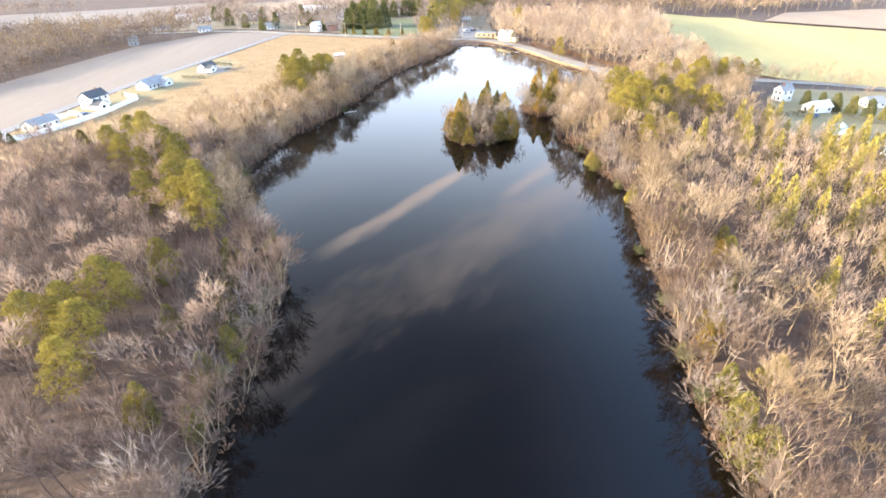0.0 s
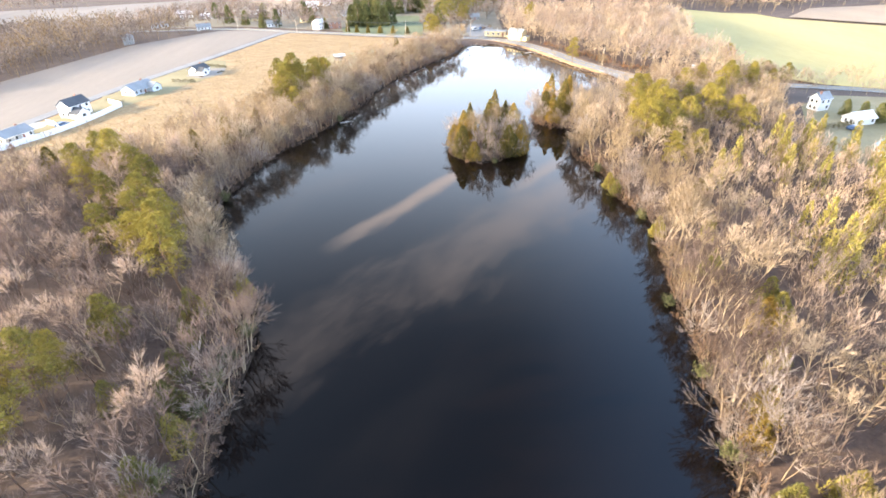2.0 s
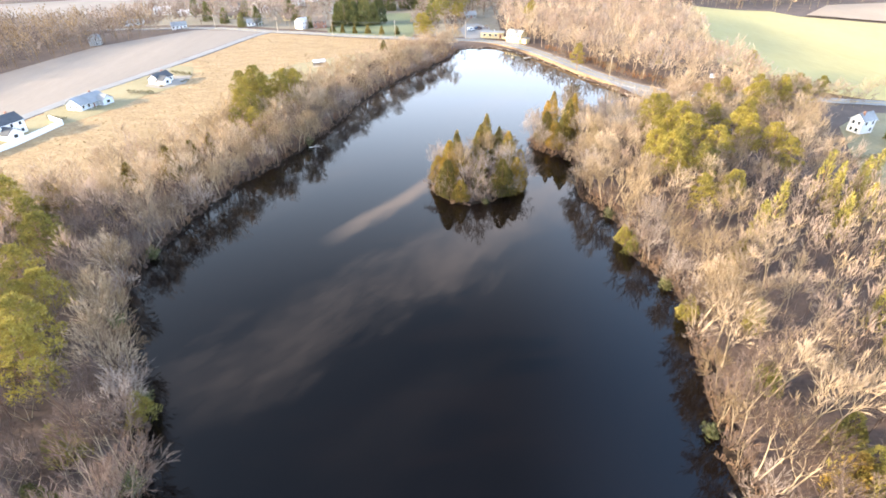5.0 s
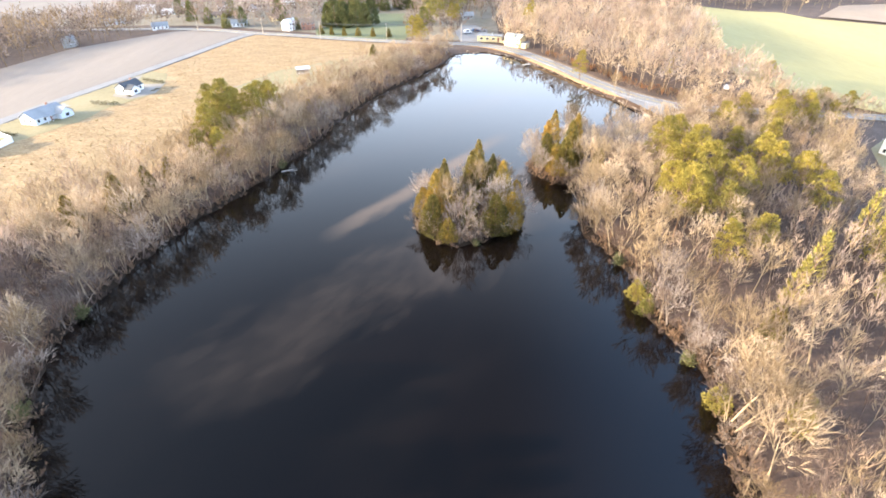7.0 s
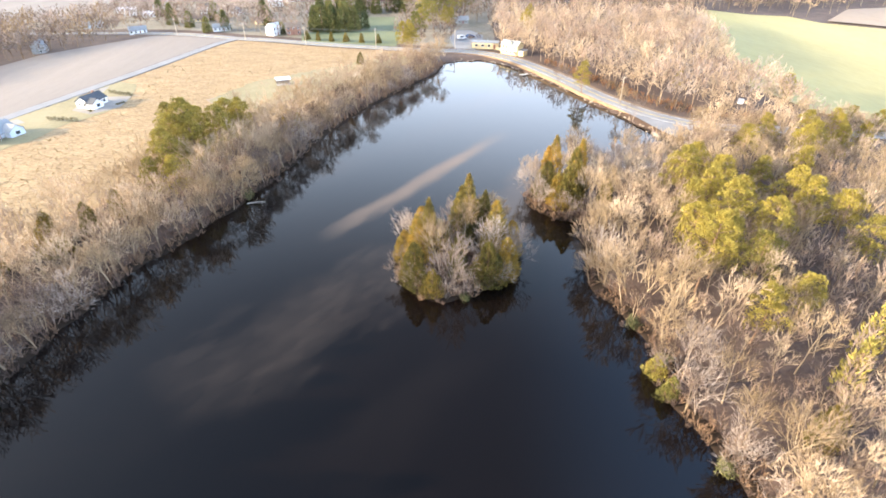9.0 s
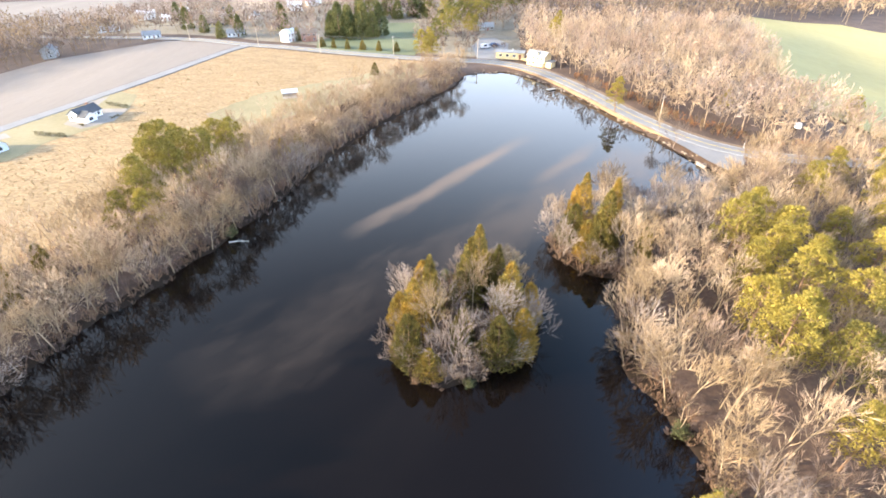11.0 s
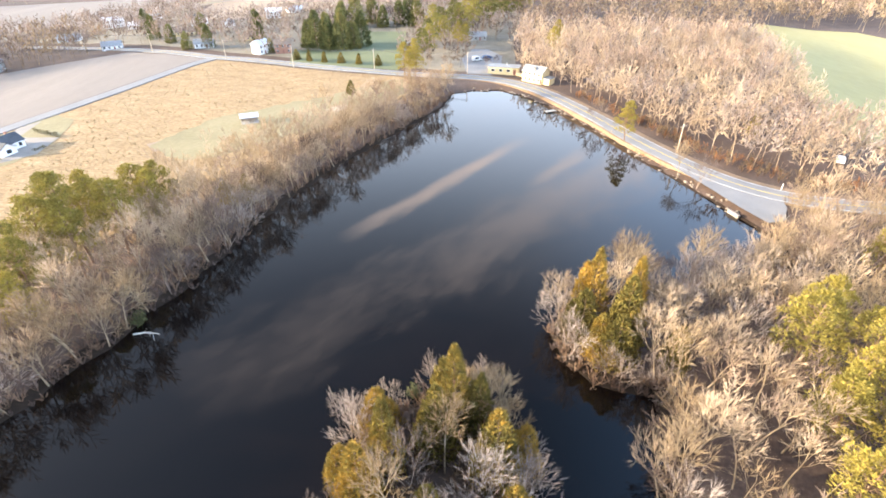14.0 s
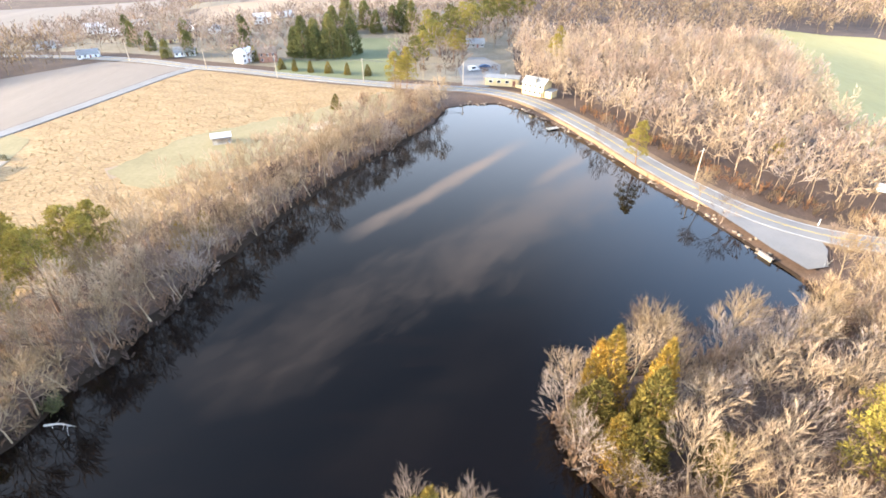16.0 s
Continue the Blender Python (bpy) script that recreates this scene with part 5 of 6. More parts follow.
def gable_body(bm, x0, x1, y0, y1, h, rise):
    """Walls with gable ends; the ridge runs along x."""
    ym = (y0 + y1) / 2
    v = [bm.verts.new(c) for c in ((x0, y0, -0.8), (x1, y0, -0.8), (x1, y1, -0.8), (x0, y1, -0.8), (x0, y0, h), (x1, y0, h), (x1, y1, h), (x0, y1, h), (x0, ym, h + rise), (x1, ym, h + rise))]
    for f in ((0, 1, 5, 4), (2, 3, 7, 6), (1, 2, 6, 9, 5), (3, 0, 4, 8, 7), (4, 5, 9, 8), (6, 7, 8, 9), (3, 2, 1, 0)):
        bm.faces.new([v[i] for i in f])
    return bm


def gable_roof(bm, x0, x1, y0, y1, h, rise, over=0.45, thick=0.16):
    ym, s = (y0 + y1) / 2, rise / ((y1 - y0) / 2)
    drop = over * s
    for side in (-1, 1):
        ye = ym + side * ((y1 - y0) / 2 + over)
        rows = []
        for x in (x0 - over, x1 + over):
            rows += [(x, ye, h - drop + 0.03), (x, ym, h + rise + 0.03), (x, ym, h + rise + 0.03 + thick), (x, ye, h - drop + 0.03 + thick)]
        v = [bm.verts.new(c) for c in rows]
        for f in ((0, 1, 2, 3), (7, 6, 5, 4), (0, 4, 5, 1), (1, 5, 6, 2), (2, 6, 7, 3), (3, 7, 4, 0)):
            bm.faces.new([v[i] for i in f])
    return bm


HOUSE = 0.72


def window_at(parent, x, y, z, w, h, side):
    """A framed window on a wall that faces side: y- , y+ , x- or x+."""
    t = 0.07
    if side in ("y-", "y+"):
        s = -1 if side == "y-" else 1
        frame_bm = box(x - w / 2 - 0.1, x + w / 2 + 0.1, min(y, y + s * t), max(y, y + s * t), z - h / 2 - 0.1, z + h / 2 + 0.1)
        pane_bm = box(x - w / 2, x + w / 2, min(y + s * t, y + s * (t + 0.02)), max(y + s * t, y + s * (t + 0.02)), z - h / 2, z + h / 2)
    else:
        s = -1 if side == "x-" else 1
        frame_bm = box(min(x, x + s * t), max(x, x + s * t), y - w / 2 - 0.1, y + w / 2 + 0.1, z - h / 2 - 0.1, z + h / 2 + 0.1)
        pane_bm = box(min(x + s * t, x + s * (t + 0.02)), max(x + s * t, x + s * (t + 0.02)), y - w / 2, y + w / 2, z - h / 2, z + h / 2)
    fr = part("window", frame_bm, M["trim"], parent)
    part("pane", pane_bm, M["glass"], fr)


def house(x, y, turn, size, wall, roof, label, storeys=1, rise=2.2, garage=False, wing=None, porch=False, chimney=True, name="house", group="houses", plain=False, door_mat="door"):
    L, W = size
    h = 2.8 * storeys
    root = rooted(name, x, y, turn, label, "house", group)
    root.scale = (HOUSE, HOUSE, HOUSE)
    part("wall", gable_body(bmesh.new(), -L / 2, L / 2, -W / 2, W / 2, h, rise), M[wall], root)
    part("roof", gable_roof(bmesh.new(), -L / 2, L / 2, -W / 2, W / 2, h, rise), M[roof], root)
    n = max(2, int(L / 3.0))
    for st in range(storeys):
        for i in range(n):
            wx = -L / 2 + L * (i + 0.5) / n
            if st == 0 and i == n // 2:
                continue
            for sd, wy in (("y-", -W / 2), ("y+", W / 2)):
                if plain and sd == "y+":
                    continue
                window_at(root, wx, wy, 1.6 + 2.8 * st, 1.1, 1.3, sd)
        for sd, wx in (("x-", -L / 2), ("x+", L / 2)):
            window_at(root, wx, -W / 5, 1.6 + 2.8 * st, 1.0, 1.3, sd)
            if not plain:
                window_at(root, wx, W / 5, 1.6 + 2.8 * st, 1.0, 1.3, sd)
    dx = -L / 2 + L * (n // 2 + 0.5) / n
    d = part("door", box(dx - 0.5, dx + 0.5, -W / 2 - 0.06, -W / 2, 0.1, 2.15), M[door_mat], root)
    if not plain:
        part("door_knob", rod((dx + 0.38, -W / 2 - 0.06, 1.05), (dx + 0.38, -W / 2 - 0.12, 1.05), 0.035), M["steel"], d)
        part("step", box(dx - 0.8, dx + 0.8, -W / 2 - 1.2, -W / 2 - 0.002, -0.4, 0.1), M["concrete"], root)
        part("ridge_cap", box(-L / 2 - 0.45, L / 2 + 0.45, -0.12, 0.12, h + rise + 0.14, h + rise + 0.24), M[roof], root)
        for s in (-1, 1):
            part("gutter", box(-L / 2 - 0.45, L / 2 + 0.45, s * (W / 2 + 0.42) - 0.06, s * (W / 2 + 0.42) + 0.06, h - 0.32, h - 0.18), M["trim"], root)
    if chimney:
        part("chimney", box(L * 0.22, L * 0.22 + 0.8, 0.3, 1.0, h, h + rise + 0.9, bevel=0.04), M["brick_wall"], root)
    if garage:
        part("garage_door", box(L / 2 - 5.4, L / 2 - 0.8, -W / 2 - 0.05, -W / 2, 0.05, 2.25), M["trim"], root, "white panelled garage door")
    if wing:
        wx, wl, ww = wing
        wb = gable_body(bmesh.new(), -wl / 2, wl / 2, -ww / 2, ww / 2, 2.7, ww * 0.32)
        wr = gable_roof(bmesh.new(), -wl / 2, wl / 2, -ww / 2, ww / 2, 2.7, ww * 0.32)
        for bm in (wb, wr):
            bmesh.ops.transform(bm, matrix=pose(wx, -W / 2 - wl / 2 + 0.6, 0, 0, 0, 90), verts=bm.verts[:])
        part("wing", wb, M[wall], root)
        part("wing_roof", wr, M[roof], root)
        window_at(root, wx, -W / 2 - wl + 0.6, 1.5, 1.8, 1.3, "y-")
    if porch:
        part("porch_roof", box(-L / 4, L / 4, -W / 2 - 2.2, -W / 2, 2.5, 2.65, bevel=0.03), M[roof], root)
        for px in (-L / 4 + 0.15, -L / 12, L / 12, L / 4 - 0.15):
            part("porch_post", box(px - 0.07, px + 0.07, -W / 2 - 2.1, -W / 2 - 1.96, 0.0, 2.5), M["trim"], root)
        part("porch_floor", box(-L / 4, L / 4, -W / 2 - 2.2, -W / 2 - 0.002, -0.5, 0.12), M["concrete"], root)
    return root


# the meadow houses
RD = 73.0
house(-126, 172, RD, (12.5, 8), "grey_wall", "grey_roof", "single-storey grey house with a shingle roof in a fenced yard", 1, 2.0, garage=True)
house(-121, 196, RD, (11, 7.5), "white_wall", "dark_roof", "two-storey white house with a dark roof in a fenced yard", 2, 2.6, wing=(-3.0, 5.0, 6.5), porch=False)
house(-112.5, 223, RD, (15, 8.5), "blue_wall", "grey_roof", "long pale blue house with a light grey roof and porch", 1, 2.6, wing=(5.0, 4.0, 6.0), porch=True)
house(-100.5, 253, RD, (10.5, 7), "white_wall", "dark_roof", "white bungalow with a dark roof beside clipped hedges", 1, 2.3, wing=(-3.2, 4.0, 5.5))
# the eastern yards
house(133, 190, 200, (7.5, 5.5), "white_wall", "grey_roof", "white house with a grey roof at the wood's edge", 2, 2.4, group="eastern houses")
house(137, 176, 195, (11.5, 6.5), "white_wall", "pale_roof", "long white house with a pale metal roof", 1, 2.2, group="eastern houses", chimney=False)
house(124, 147, 250, (8, 6.5), "white_wall", "blue_roof", "white house with a steep blue-green metal roof", 1, 3.2, group="eastern houses", chimney=False)
house(128, 134, 250, (5.5, 4.5), "white_wall", "grey_roof", "small white garage beside the blue-roofed house", 1, 1.8, garage=False, chimney=False, group="eastern houses")
house(166, 187, 190, (10, 6.5), "white_wall", "grey_roof", "white house behind a row of conifers", 1, 2.4, group="eastern houses", chimney=False)
# the village
VILLAGE_HOUSES = [(-94, 469, 15, 13, "white_wall", "pale_roof"), (-112, 441, 100, 12, "white_wall", "grey_roof"), (-102, 384, 20, 12, "white_wall", "grey_roof"), (-70, 371, 60, 9, "white_wall", "pale_roof"),
                  (-150, 388, 25, 12, "white_wall", "grey_roof"), (-196, 424, 20, 16, "blue_wall", "grey_roof"), (-182, 352, 110, 10, "grey_wall", "grey_roof"), (-172, 453, 10, 15, "white_wall", "pale_roof"),
                  (-126, 417, 15, 13, "cream_wall", "brown_roof"), (-195, 466, 20, 16, "white_wall", "pale_roof"), (-182, 489, 0, 14, "white_wall", "grey_roof"), (-88, 494, 30, 14, "white_wall", "pale_roof"),
                  (-60, 372, 15, 10, "brick_wall", "brown_roof"), (-84, 402, 25, 12, "cream_wall", "brown_roof"), (30, 402, 5, 12, "grey_wall", "grey_roof"), (-134, 452, 12, 12, "white_wall", "dark_roof"), (-60, 430, 12, 12, "white_wall", "grey_roof")]
for i, (x, y, a, L, w, r) in enumerate(VILLAGE_HOUSES):
    colour = {"white_wall": "white", "blue_wall": "pale blue", "grey_wall": "grey", "cream_wall": "cream", "brick_wall": "brick"}[w]
    house(x, y, a, (L, 7.5), w, r, "%s village house with a %s among bare trees" % (colour, M[r].name.replace("_", " ")), 1 + (i % 3 == 0), 2.4, chimney=i % 2 == 0, group="village houses", plain=True)

# the mill by the dam
mill = rooted("mill_house", 49.5, 324, -38, "cream mill house with round dormer beside the dam road", "house", "mill buildings")
mill.scale = (0.84, 0.84, 0.8)
part("wall", gable_body(bmesh.new(), -5, 5, -3.2, 3.2, 5.0, 2.0), M["cream_wall"], mill)
part("roof", gable_roof(bmesh.new(), -5, 5, -3.2, 3.2, 5.0, 2.0), M["grey_roof"], mill)
for wx in (-3.4, -1.2, 1.2, 3.4):
    for wz in (1.6, 4.0):
        window_at(mill, wx, -3.2, wz, 0.9, 1.1, "y-")
part("door", box(4.0, 4.9, -3.26, -3.2, 0.1, 2.1), M["door"], mill)
dorm = part("dormer", box(-0.9, 0.9, -3.0, -0.4, 5.2, 6.7, bevel=0.1), M["cream_wall"], mill)
bm = bmesh.new()
bmesh.ops.create_cone(bm, cap_ends=True, segments=18, radius1=0.55, radius2=0.55, depth=0.08, matrix=pose(0, -3.05, 6.0, 90, 0, 0))
part("round_window", bm, M["trim"], dorm)
part("dormer_cap", box(-1.1, 1.1, -3.2, -0.2, 6.7, 6.85), M["grey_roof"], dorm)
lean = part("lean_to", box(5, 8.4, -2.6, 2.2, -0.8, 2.7), M["cream_wall"], mill)
part("lean_to_roof", box(5, 8.8, -3.0, 2.6, 2.7, 2.88, bevel=0.03), M["grey_roof"], lean)
store = rooted("store_shed", 38.5, 335.5, -12, "long low cream shed with a flat grey roof", "shed", "mill buildings")
part("wall", box(-6, 6, -2.4, 2.4, -0.8, 2.7), M["cream_wall"], store)
part("roof", box(-6.4, 6.4, -2.8, 2.8, 2.7, 2.95, bevel=0.05), M["grey_roof"], store)
for wx in (-4, -1, 2):
    window_at(store, wx, -2.4, 1.6, 1.2, 0.9, "y-")
part("door", box(4.0, 5.0, -2.46, -2.4, 0.1, 2.1), M["door"], store)
part("vent_pipe", rod((1, 0.5, 2.9), (1, 0.5, 3.9), 0.15), M["steel"], store)
yard_wall = tagged(new("yard_wall"), "low cream wall between shed and mill", "wall")
yard_wall.matrix_world = pose(44.5, 331.0, 1.2, 0, 0, -38)
part("wall", box(-2.6, 2.6, -0.15, 0.15, -0.6, 1.1, bevel=0.03), M["cream_wall"], yard_wall)
part("coping", box(-2.7, 2.7, -0.22, 0.22, 1.1, 1.2), M["concrete"], yard_wall)


# white fence of the fenced yards
def fence(points, label, gap=2.4, high=1.7):
    root = tagged(new("fence"), label, "fence")
    for (x0, y0), (x1, y1) in zip(points, points[1:]):
        L = math.hypot(x1 - x0, y1 - y0)
        n = max(1, round(L / gap))
        a = math.degrees(math.atan2(y1 - y0, x1 - x0))
        for i in range(n):
            f = (i + 0.5) / n
            x, y = x0 + (x1 - x0) * f, y0 + (y1 - y0) * f
            m = pose(x, y, float(land(np.array([x]), np.array([y]))[0]), 0, 0, a)
            p = part("panel", box(-L / n / 2 + 0.06, L / n / 2 - 0.06, -0.03, 0.03, -0.1, high - 0.12), M["vinyl"], root)
            p.matrix_world = m
            q = part("post", box(-0.08, 0.08, -0.08, 0.08, -0.2, high + 0.06, bevel=0.02), M["vinyl"], root)
            q.matrix_world = m @ Matrix.Translation((-L / n / 2, 0, 0))
            r = part("rail", box(-L / n / 2 + 0.06, L / n / 2 - 0.06, -0.05, 0.05, high - 0.12, high), M["vinyl"], root)
            r.matrix_world = m
    return root


fence([(-128.5, 158), (-123, 160.5), (-116, 174), (-112.3, 186), (-109.5, 204), (-117, 209)], "white vinyl panel fence round two yards")
fence([(-115, 177.5), (-121, 184), (-125, 186)], "white vinyl fence between two yards")
fence([(-128.5, 158), (-131, 163)], "short white vinyl fence by the drive")


def hedge_row(x0, y0, x1, y1, label, high=1.6, thick=0.9):
    """A clipped hedge: many leaf sprays round a box, on short stems."""
    rng = random.Random(int(x0 * 7 + y0))
    root = tagged(new("hedge"), label, "hedge")
    L = math.hypot(x1 - x0, y1 - y0)
    s, w = Soup(), Soup()
    for i in range(int(L * 45)):
        c = Vector((rng.uniform(-L / 2, L / 2), rng.gauss(0, thick * 0.33), high * (0.1 + 0.9 * rng.random() ** 0.6)))
        c.z *= 0.85 + 0.15 * math.sin(c.x * 2.1)
        s.flake(c, 0.34 * rng.uniform(0.7, 1.3), rng)
    for i in range(int(L * 1.5)):
        x = rng.uniform(-L / 2, L / 2)
        w.tube(Vector((x, 0, -0.3)), Vector((x + rng.gauss(0, 0.2), rng.gauss(0, 0.15), high * 0.8)), 0.03, 0.01, 3)
    x, y = (x0 + x1) / 2, (y0 + y1) / 2
    root.matrix_world = pose(x, y, float(land(np.array([x]), np.array([y]))[0]), 0, 0, math.degrees(math.atan2(y1 - y0, x1 - x0)))
    for nm, soup, mat in (("leaves", s, M["hedge"]), ("stems", w, M["trunk"])):
        v, f = soup.arrays()
        new(nm, mesh_np("hedge_" + nm, v, f, [mat])).parent = root
    return root


hedge_row(-106, 237.5, -95.5, 236, "clipped brown hedge between two house yards")
hedge_row(-102, 266, -92, 262, "clipped hedge behind the white bungalow")
hedge_row(-119, 211, -111, 208, "low hedge beside the fenced yard", 1.2)
hedge_row(-98, 246, -96, 245, "short clipped hedge on the lawn", 1.0)
hedge_row(-92.5, 252, -91, 255, "dark planting bed on the gravel", 0.7)
hedge_row(112, 165, 132, 171, "dark clipped hedge in the eastern yard", 2.0, 1.4)
for x, y, s in ((141, 180, 0.55), (144, 177, 0.6), (147, 173, 0.6), (150, 169, 0.6), (153, 165, 0.6), (156, 160, 0.6), (138, 184, 0.5)):
    stand(SPRUCES[1], x, y, s, "conifer in a clipped row of the eastern yard")
stand(SPRUCES[1], -131, 160, 0.4, "round dark shrub by the drive")
stand(SPRUCES[1], -124, 155, 0.35, "round dark shrub by the fence")

# drives
sheet("drive_bungalow", [(-107, 276), (-104, 262), (-92, 262), (-90, 250), (-96, 243), (-104, 247), (-110, 270)], M["gravel"], 0.16, "grey gravel yard of the white bungalow", "drive", 6.0)
sheet("drive_blue_house", [(-117, 240), (-121, 233), (-118, 228), (-112, 236)], M["gravel"], 0.16, "gravel drive of the pale blue house", "drive", 6.0)
sheet("drive_fenced", [(-134, 176), (-131, 188), (-126, 190), (-124, 183), (-129, 176)], M["concrete"], 0.16, "pale concrete drive in the fenced yard", "drive", 6.0)
sheet("sand_patch", [(-22, 288), (-19, 286), (-15.5, 288.5), (-14, 292), (-17, 294), (-21, 291.5)], M["sand"], 0.17, "pale sandy ring on the lawn", "sand", 5.0)
sheet("footpath", [(-65, 258), (-60, 252), (-30, 285), (-6, 314), (-3, 326), (-6, 326), (-10, 314), (-33, 289)], M["stubble"], 0.09, "worn path along the lawn's edge", "path", 6.0)

# the picnic pavilion
pav = rooted("picnic_pavilion", -42.5, 276, 22, "open picnic pavilion with a pale metal roof on the lawn", "pavilion")
pav.scale = (0.72, 0.72, 0.8)
part("roof", gable_roof(bmesh.new(), -3.4, 3.4, -2.1, 2.1, 2.5, 0.9, 0.35), M["pale_roof"], pav)
for px in (-3.2, 0, 3.2):
    for py in (-1.9, 1.9):
        part("post", box(px - 0.09, px + 0.09, py - 0.09, py + 0.09, -0.2, 2.5), M["timber"], pav)
part("floor_slab", box(-3.5, 3.5, -2.2, 2.2, -0.3, 0.14), M["concrete"], pav)
part("back_wall", box(-3.2, 3.2, 1.82, 1.9, 0.14, 2.4), M["timber"], pav)
for px in (-1.6, 1.6):
    tb = part("picnic_table", box(px - 0.9, px + 0.9, -0.4, 0.4, 0.82, 0.88), M["timber"], pav)
    part("bench", box(px - 0.9, px + 0.9, -0.85, -0.6, 0.5, 0.55), M["timber"], tb)
    part("bench", box(px - 0.9, px + 0.9, 0.6, 0.85, 0.5, 0.55), M["timber"], tb)
    part("trestle", box(px - 0.05, px + 0.05, -0.7, 0.7, 0.14, 0.82), M["timber"], tb)


# poles, wires and the road lamp
def utility_pole(x, y, turn, high=8.4):
    root = rooted("utility_pole", x, y, turn, "weathered wooden utility pole beside the road", "utility pole", "utility poles")
    part("pole", rod((0, 0, -0.5), (0, 0, high), 0.16, 0.11), M["pole_wood"], root)
    arm = part("crossarm", box(-0.07, 0.07, -1.1, 1.1, high - 0.75, high - 0.6, bevel=0.01), M["pole_wood"], root)
    for py in (-1.0, -0.4, 0.4, 1.0):
        part("insulator", rod((0, py, high - 0.6), (0, py, high - 0.42), 0.05, 0.03, 6), M["concrete"], arm)
    return (x, y, float(land(np.array([x]), np.array([y]))[0]) + high - 0.5)


heads = [utility_pole(x, y, a) for x, y, a in ((-165, 390, -22), (-122, 373, -22), (-81, 357, -22), (-48, 344.5, -20), (-13.5, 339.5, -14), (24, 334, -20))]


def cable(p, q, sag, label):
    c = bpy.data.curves.new("cable", "CURVE")
    c.dimensions, c.bevel_depth, c.bevel_resolution = "3D", 0.03, 0
    s = c.splines.new("POLY")
    s.points.add(12)
    for i, pt in enumerate(s.points):
        f = i / 12
        pt.co = (p[0] + (q[0] - p[0]) * f, p[1] + (q[1] - p[1]) * f, p[2] + (q[2] - p[2]) * f - sag * 4 * f * (1 - f), 1)
    c.materials.append(M["wire"])
    return tagged(new("cable", c), label, "cable", "overhead cables")


for a, b in zip(heads, heads[1:]):
    for o in (-1.0, 0.4, 1.0):
        cable((a[0], a[1] + o, a[2]), (b[0], b[1] + o, b[2]), 0.7, "thin overhead cable between wooden poles")
utility_pole(77.3, 253.5, -60, 8.0)
post = rooted("marker_post", 93.5, 233.0, 20, "short white marker post beside the dam road", "post")
part("stake", box(-0.12, 0.12, -0.06, 0.06, -0.3, 1.5, bevel=0.02), M["trim"], post)
part("reflector", box(-0.08, 0.08, -0.075, -0.06, 1.15, 1.35), M["yellow_paint"], post)


# cars
def car(x, y, turn, paint, label, van=False):
    root = rooted("car", x, y, turn, label, "car", "parked cars", 0.16)
    top = 1.95 if van else 1.45
    bm = bmesh.new()
    prof = [(-2.2, 0.35), (-2.2, 0.95 if not van else 1.75), (-1.7, 0.98 if not van else top), (-1.2, top) if not van else (0.6, top), (0.5, top) if not van else (1.2, 1.15), (1.15, 0.98), (2.1, 0.85), (2.2, 0.4)]
    a = [bm.verts.new((px, -0.88, pz)) for px, pz in prof]
    b = [bm.verts.new((px, 0.88, pz)) for px, pz in prof]
    bm.faces.new(a)
    bm.faces.new(b[::-1])
    for i in range(len(prof)):
        j = (i + 1) % len(prof)
        bm.faces.new((a[i], b[i], b[j], a[j]))
    bmesh.ops.bevel(bm, geom=bm.edges[:], offset=0.06, segments=1, affect="EDGES")
    part("body", bm, M[paint], root)
    part("side_glass", box(-1.2, 0.5, -0.9, 0.9, 1.0, top - 0.18), M["glass"], root)
    for wx in (-1.35, 1.35):
        for wy in (-0.85, 0.85):
            w = part("wheel", rod((wx, wy - 0.1, 0.33), (wx, wy + 0.1, 0.33), 0.33, None, 14), M["tyre"], root)
            part("rim", rod((wx, wy - 0.11, 0.33), (wx, wy + 0.11, 0.33), 0.19, None, 10), M["steel"], w)
    return root


car(28.5, 356, 20, "car_white", "white van parked on the gravel yard", True)
car(33, 361, 15, "car_blue", "dark blue car parked on the gravel yard")
car(117, 250, 60, "car_white", "white car parked at the wood's edge")
car(-118, 183, 70, "car_blue", "dark car parked in the fenced yard")
car(130, 168, 10, "car_blue", "dark car parked in the eastern yard")


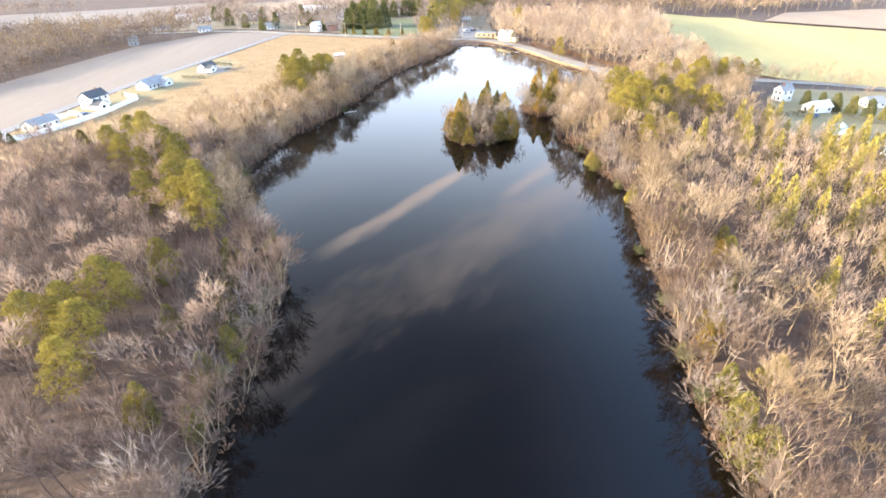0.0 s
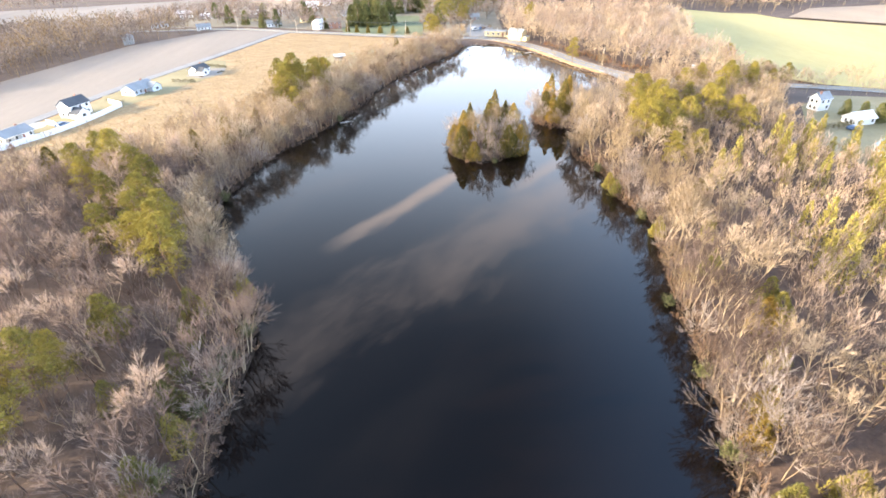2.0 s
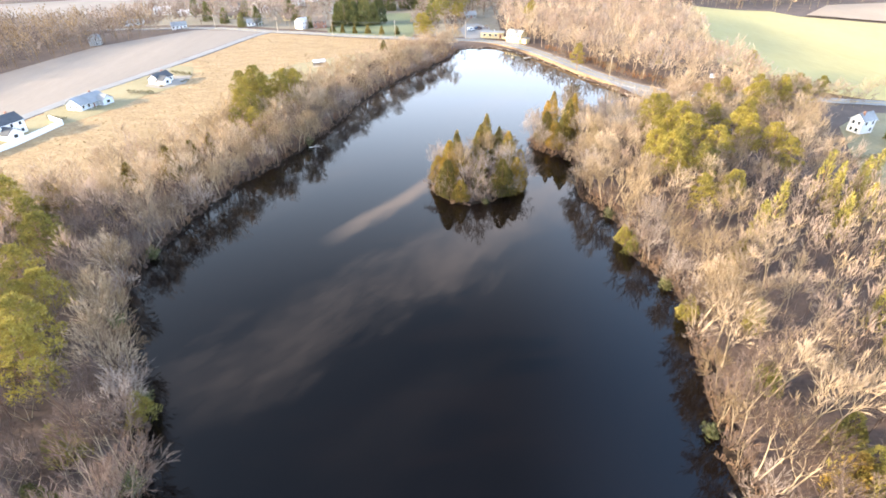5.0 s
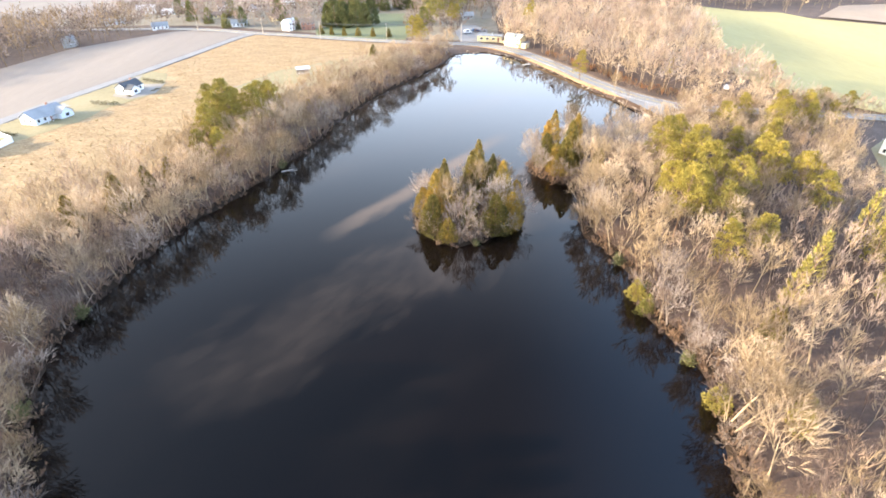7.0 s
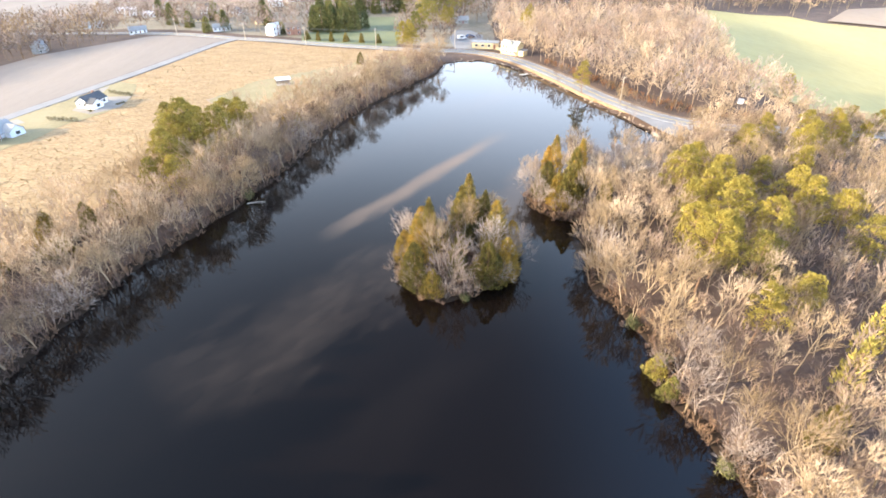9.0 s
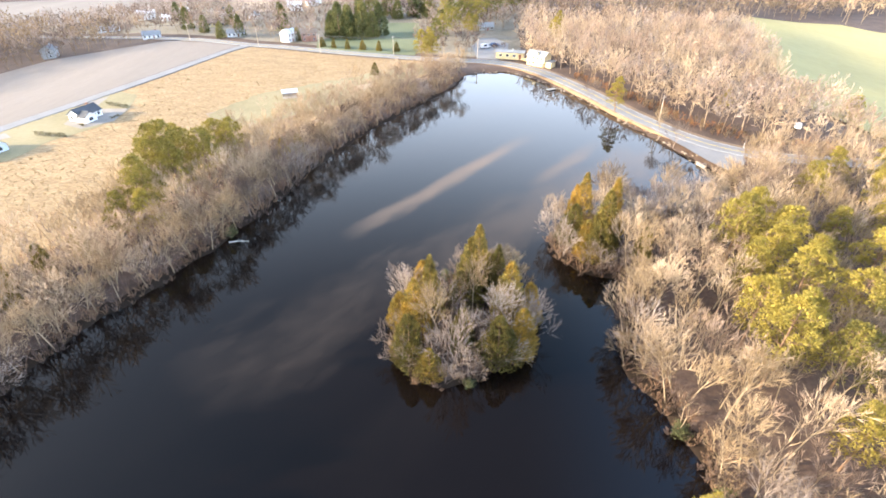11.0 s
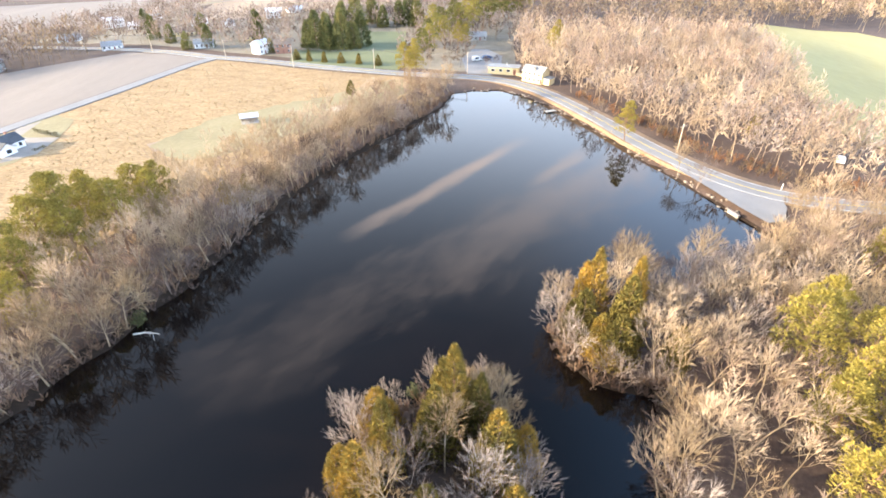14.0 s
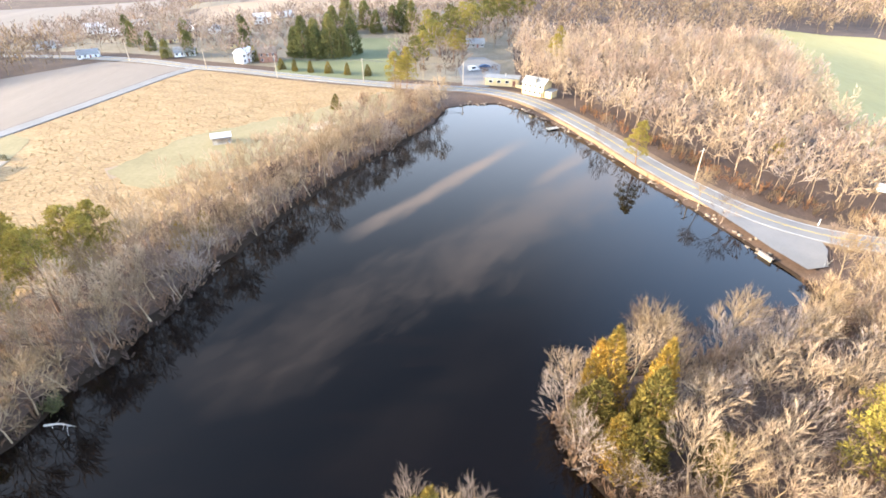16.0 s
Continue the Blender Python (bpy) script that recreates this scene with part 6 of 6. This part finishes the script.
# fallen trunks in the shallows
def fallen(x, y, turn, length, seed):
    rng = random.Random(seed)
    root = tagged(new("fallen_tree"), "bleached fallen tree lying in the shallows", "dead tree", "fallen trees")
    root.matrix_world = pose(x, y, 0.25, 0, -6, turn)
    s = Soup()
    p, d = Vector((0, 0, 0)), Vector((1, 0, 0.05))
    for i in range(4):
        q = p + d * length / 4
        s.tube(p, q, 0.16 * (1 - i / 5), 0.16 * (1 - (i + 1) / 5), 5)
        for k in range(3):
            e = p.lerp(q, rng.random())
            s.tube(e, e + turned(d.normalized(), rng.uniform(0.5, 1.1), rng.uniform(0, 6.28)) * rng.uniform(0.6, 1.6), 0.05, 0.01, 3)
        p, d = q, (d + Vector((0, rng.gauss(0, 0.15), rng.gauss(0, 0.06)))).normalized()
    v, f = s.arrays()
    new("trunk", mesh_np("fallen_trunk", v, f, [M["dead_wood"]])).parent = root
    return root


fallen(-13, 259, -40, 5.5, 1)
fallen(-28.5, 183.5, 5, 4.5, 2)
fallen(84, 216, 60, 5.0, 7)

# landing by the dam
dock = tagged(new("dock"), "small pale timber dock at the dam's foot", "dock")
dock.matrix_world = pose(52.0, 292, 0.35, 0, 0, 205)
for i in range(9):
    part("plank", box(i * 0.42, i * 0.42 + 0.39, -0.8, 0.8, 0, 0.05), M["concrete"], dock)
for i in (0.1, 3.5):
    for s in (-0.75, 0.75):
        part("pile", rod((i, s, -1.6), (i, s, 0.35), 0.08), M["timber"], dock)
spill = tagged(new("spillway"), "grey weathered spillway wall at the dam's end", "spillway")
spill.matrix_world = pose(78.6, 223.0, -0.35, 0, 0, -72)
part("wall", box(-1.5, 1.5, -0.2, 0.2, -1.5, 1.0, bevel=0.03), M["timber"], spill)
part("cap", box(-1.6, 1.6, -0.26, 0.26, 1.0, 1.12), M["timber"], spill)

# rocks of the dam's foot and stones along the shore
def boulder(seed):
    rng = random.Random(seed)
    bm = bmesh.new()
    bmesh.ops.create_icosphere(bm, subdivisions=1, radius=0.5)
    for v in bm.verts:
        v.co *= rng.uniform(0.7, 1.15)
        v.co.z *= 0.65
    v = np.array([q.co[:] for q in bm.verts], np.float32)
    f = np.array([[q.index for q in t.verts] for t in bm.faces], np.int32)
    bm.free()
    return (v, f), (np.zeros((0, 3), np.float32), np.zeros((0, 3), np.int32))


rk = random.Random(4)
rows = []
for (x0, y0), (x1, y1) in zip([SHORE_WEST[-1]] + SHORE_DAM, SHORE_DAM):
    for i in range(int(math.hypot(x1 - x0, y1 - y0) * 1.3)):
        f = rk.random()
        rows.append((x0 + (x1 - x0) * f + rk.gauss(0.5, 0.8), y0 + (y1 - y0) * f + rk.gauss(0.4, 0.8)))
wood("dam_rocks", np.array(rows), [boulder(1), boulder(2), boulder(3)], [M["rock"]], [(0, 0), (0, 0), (0, 0)], (0.4, 1.3), 41, "tumbled brown and grey rocks along the dam", "rocks")
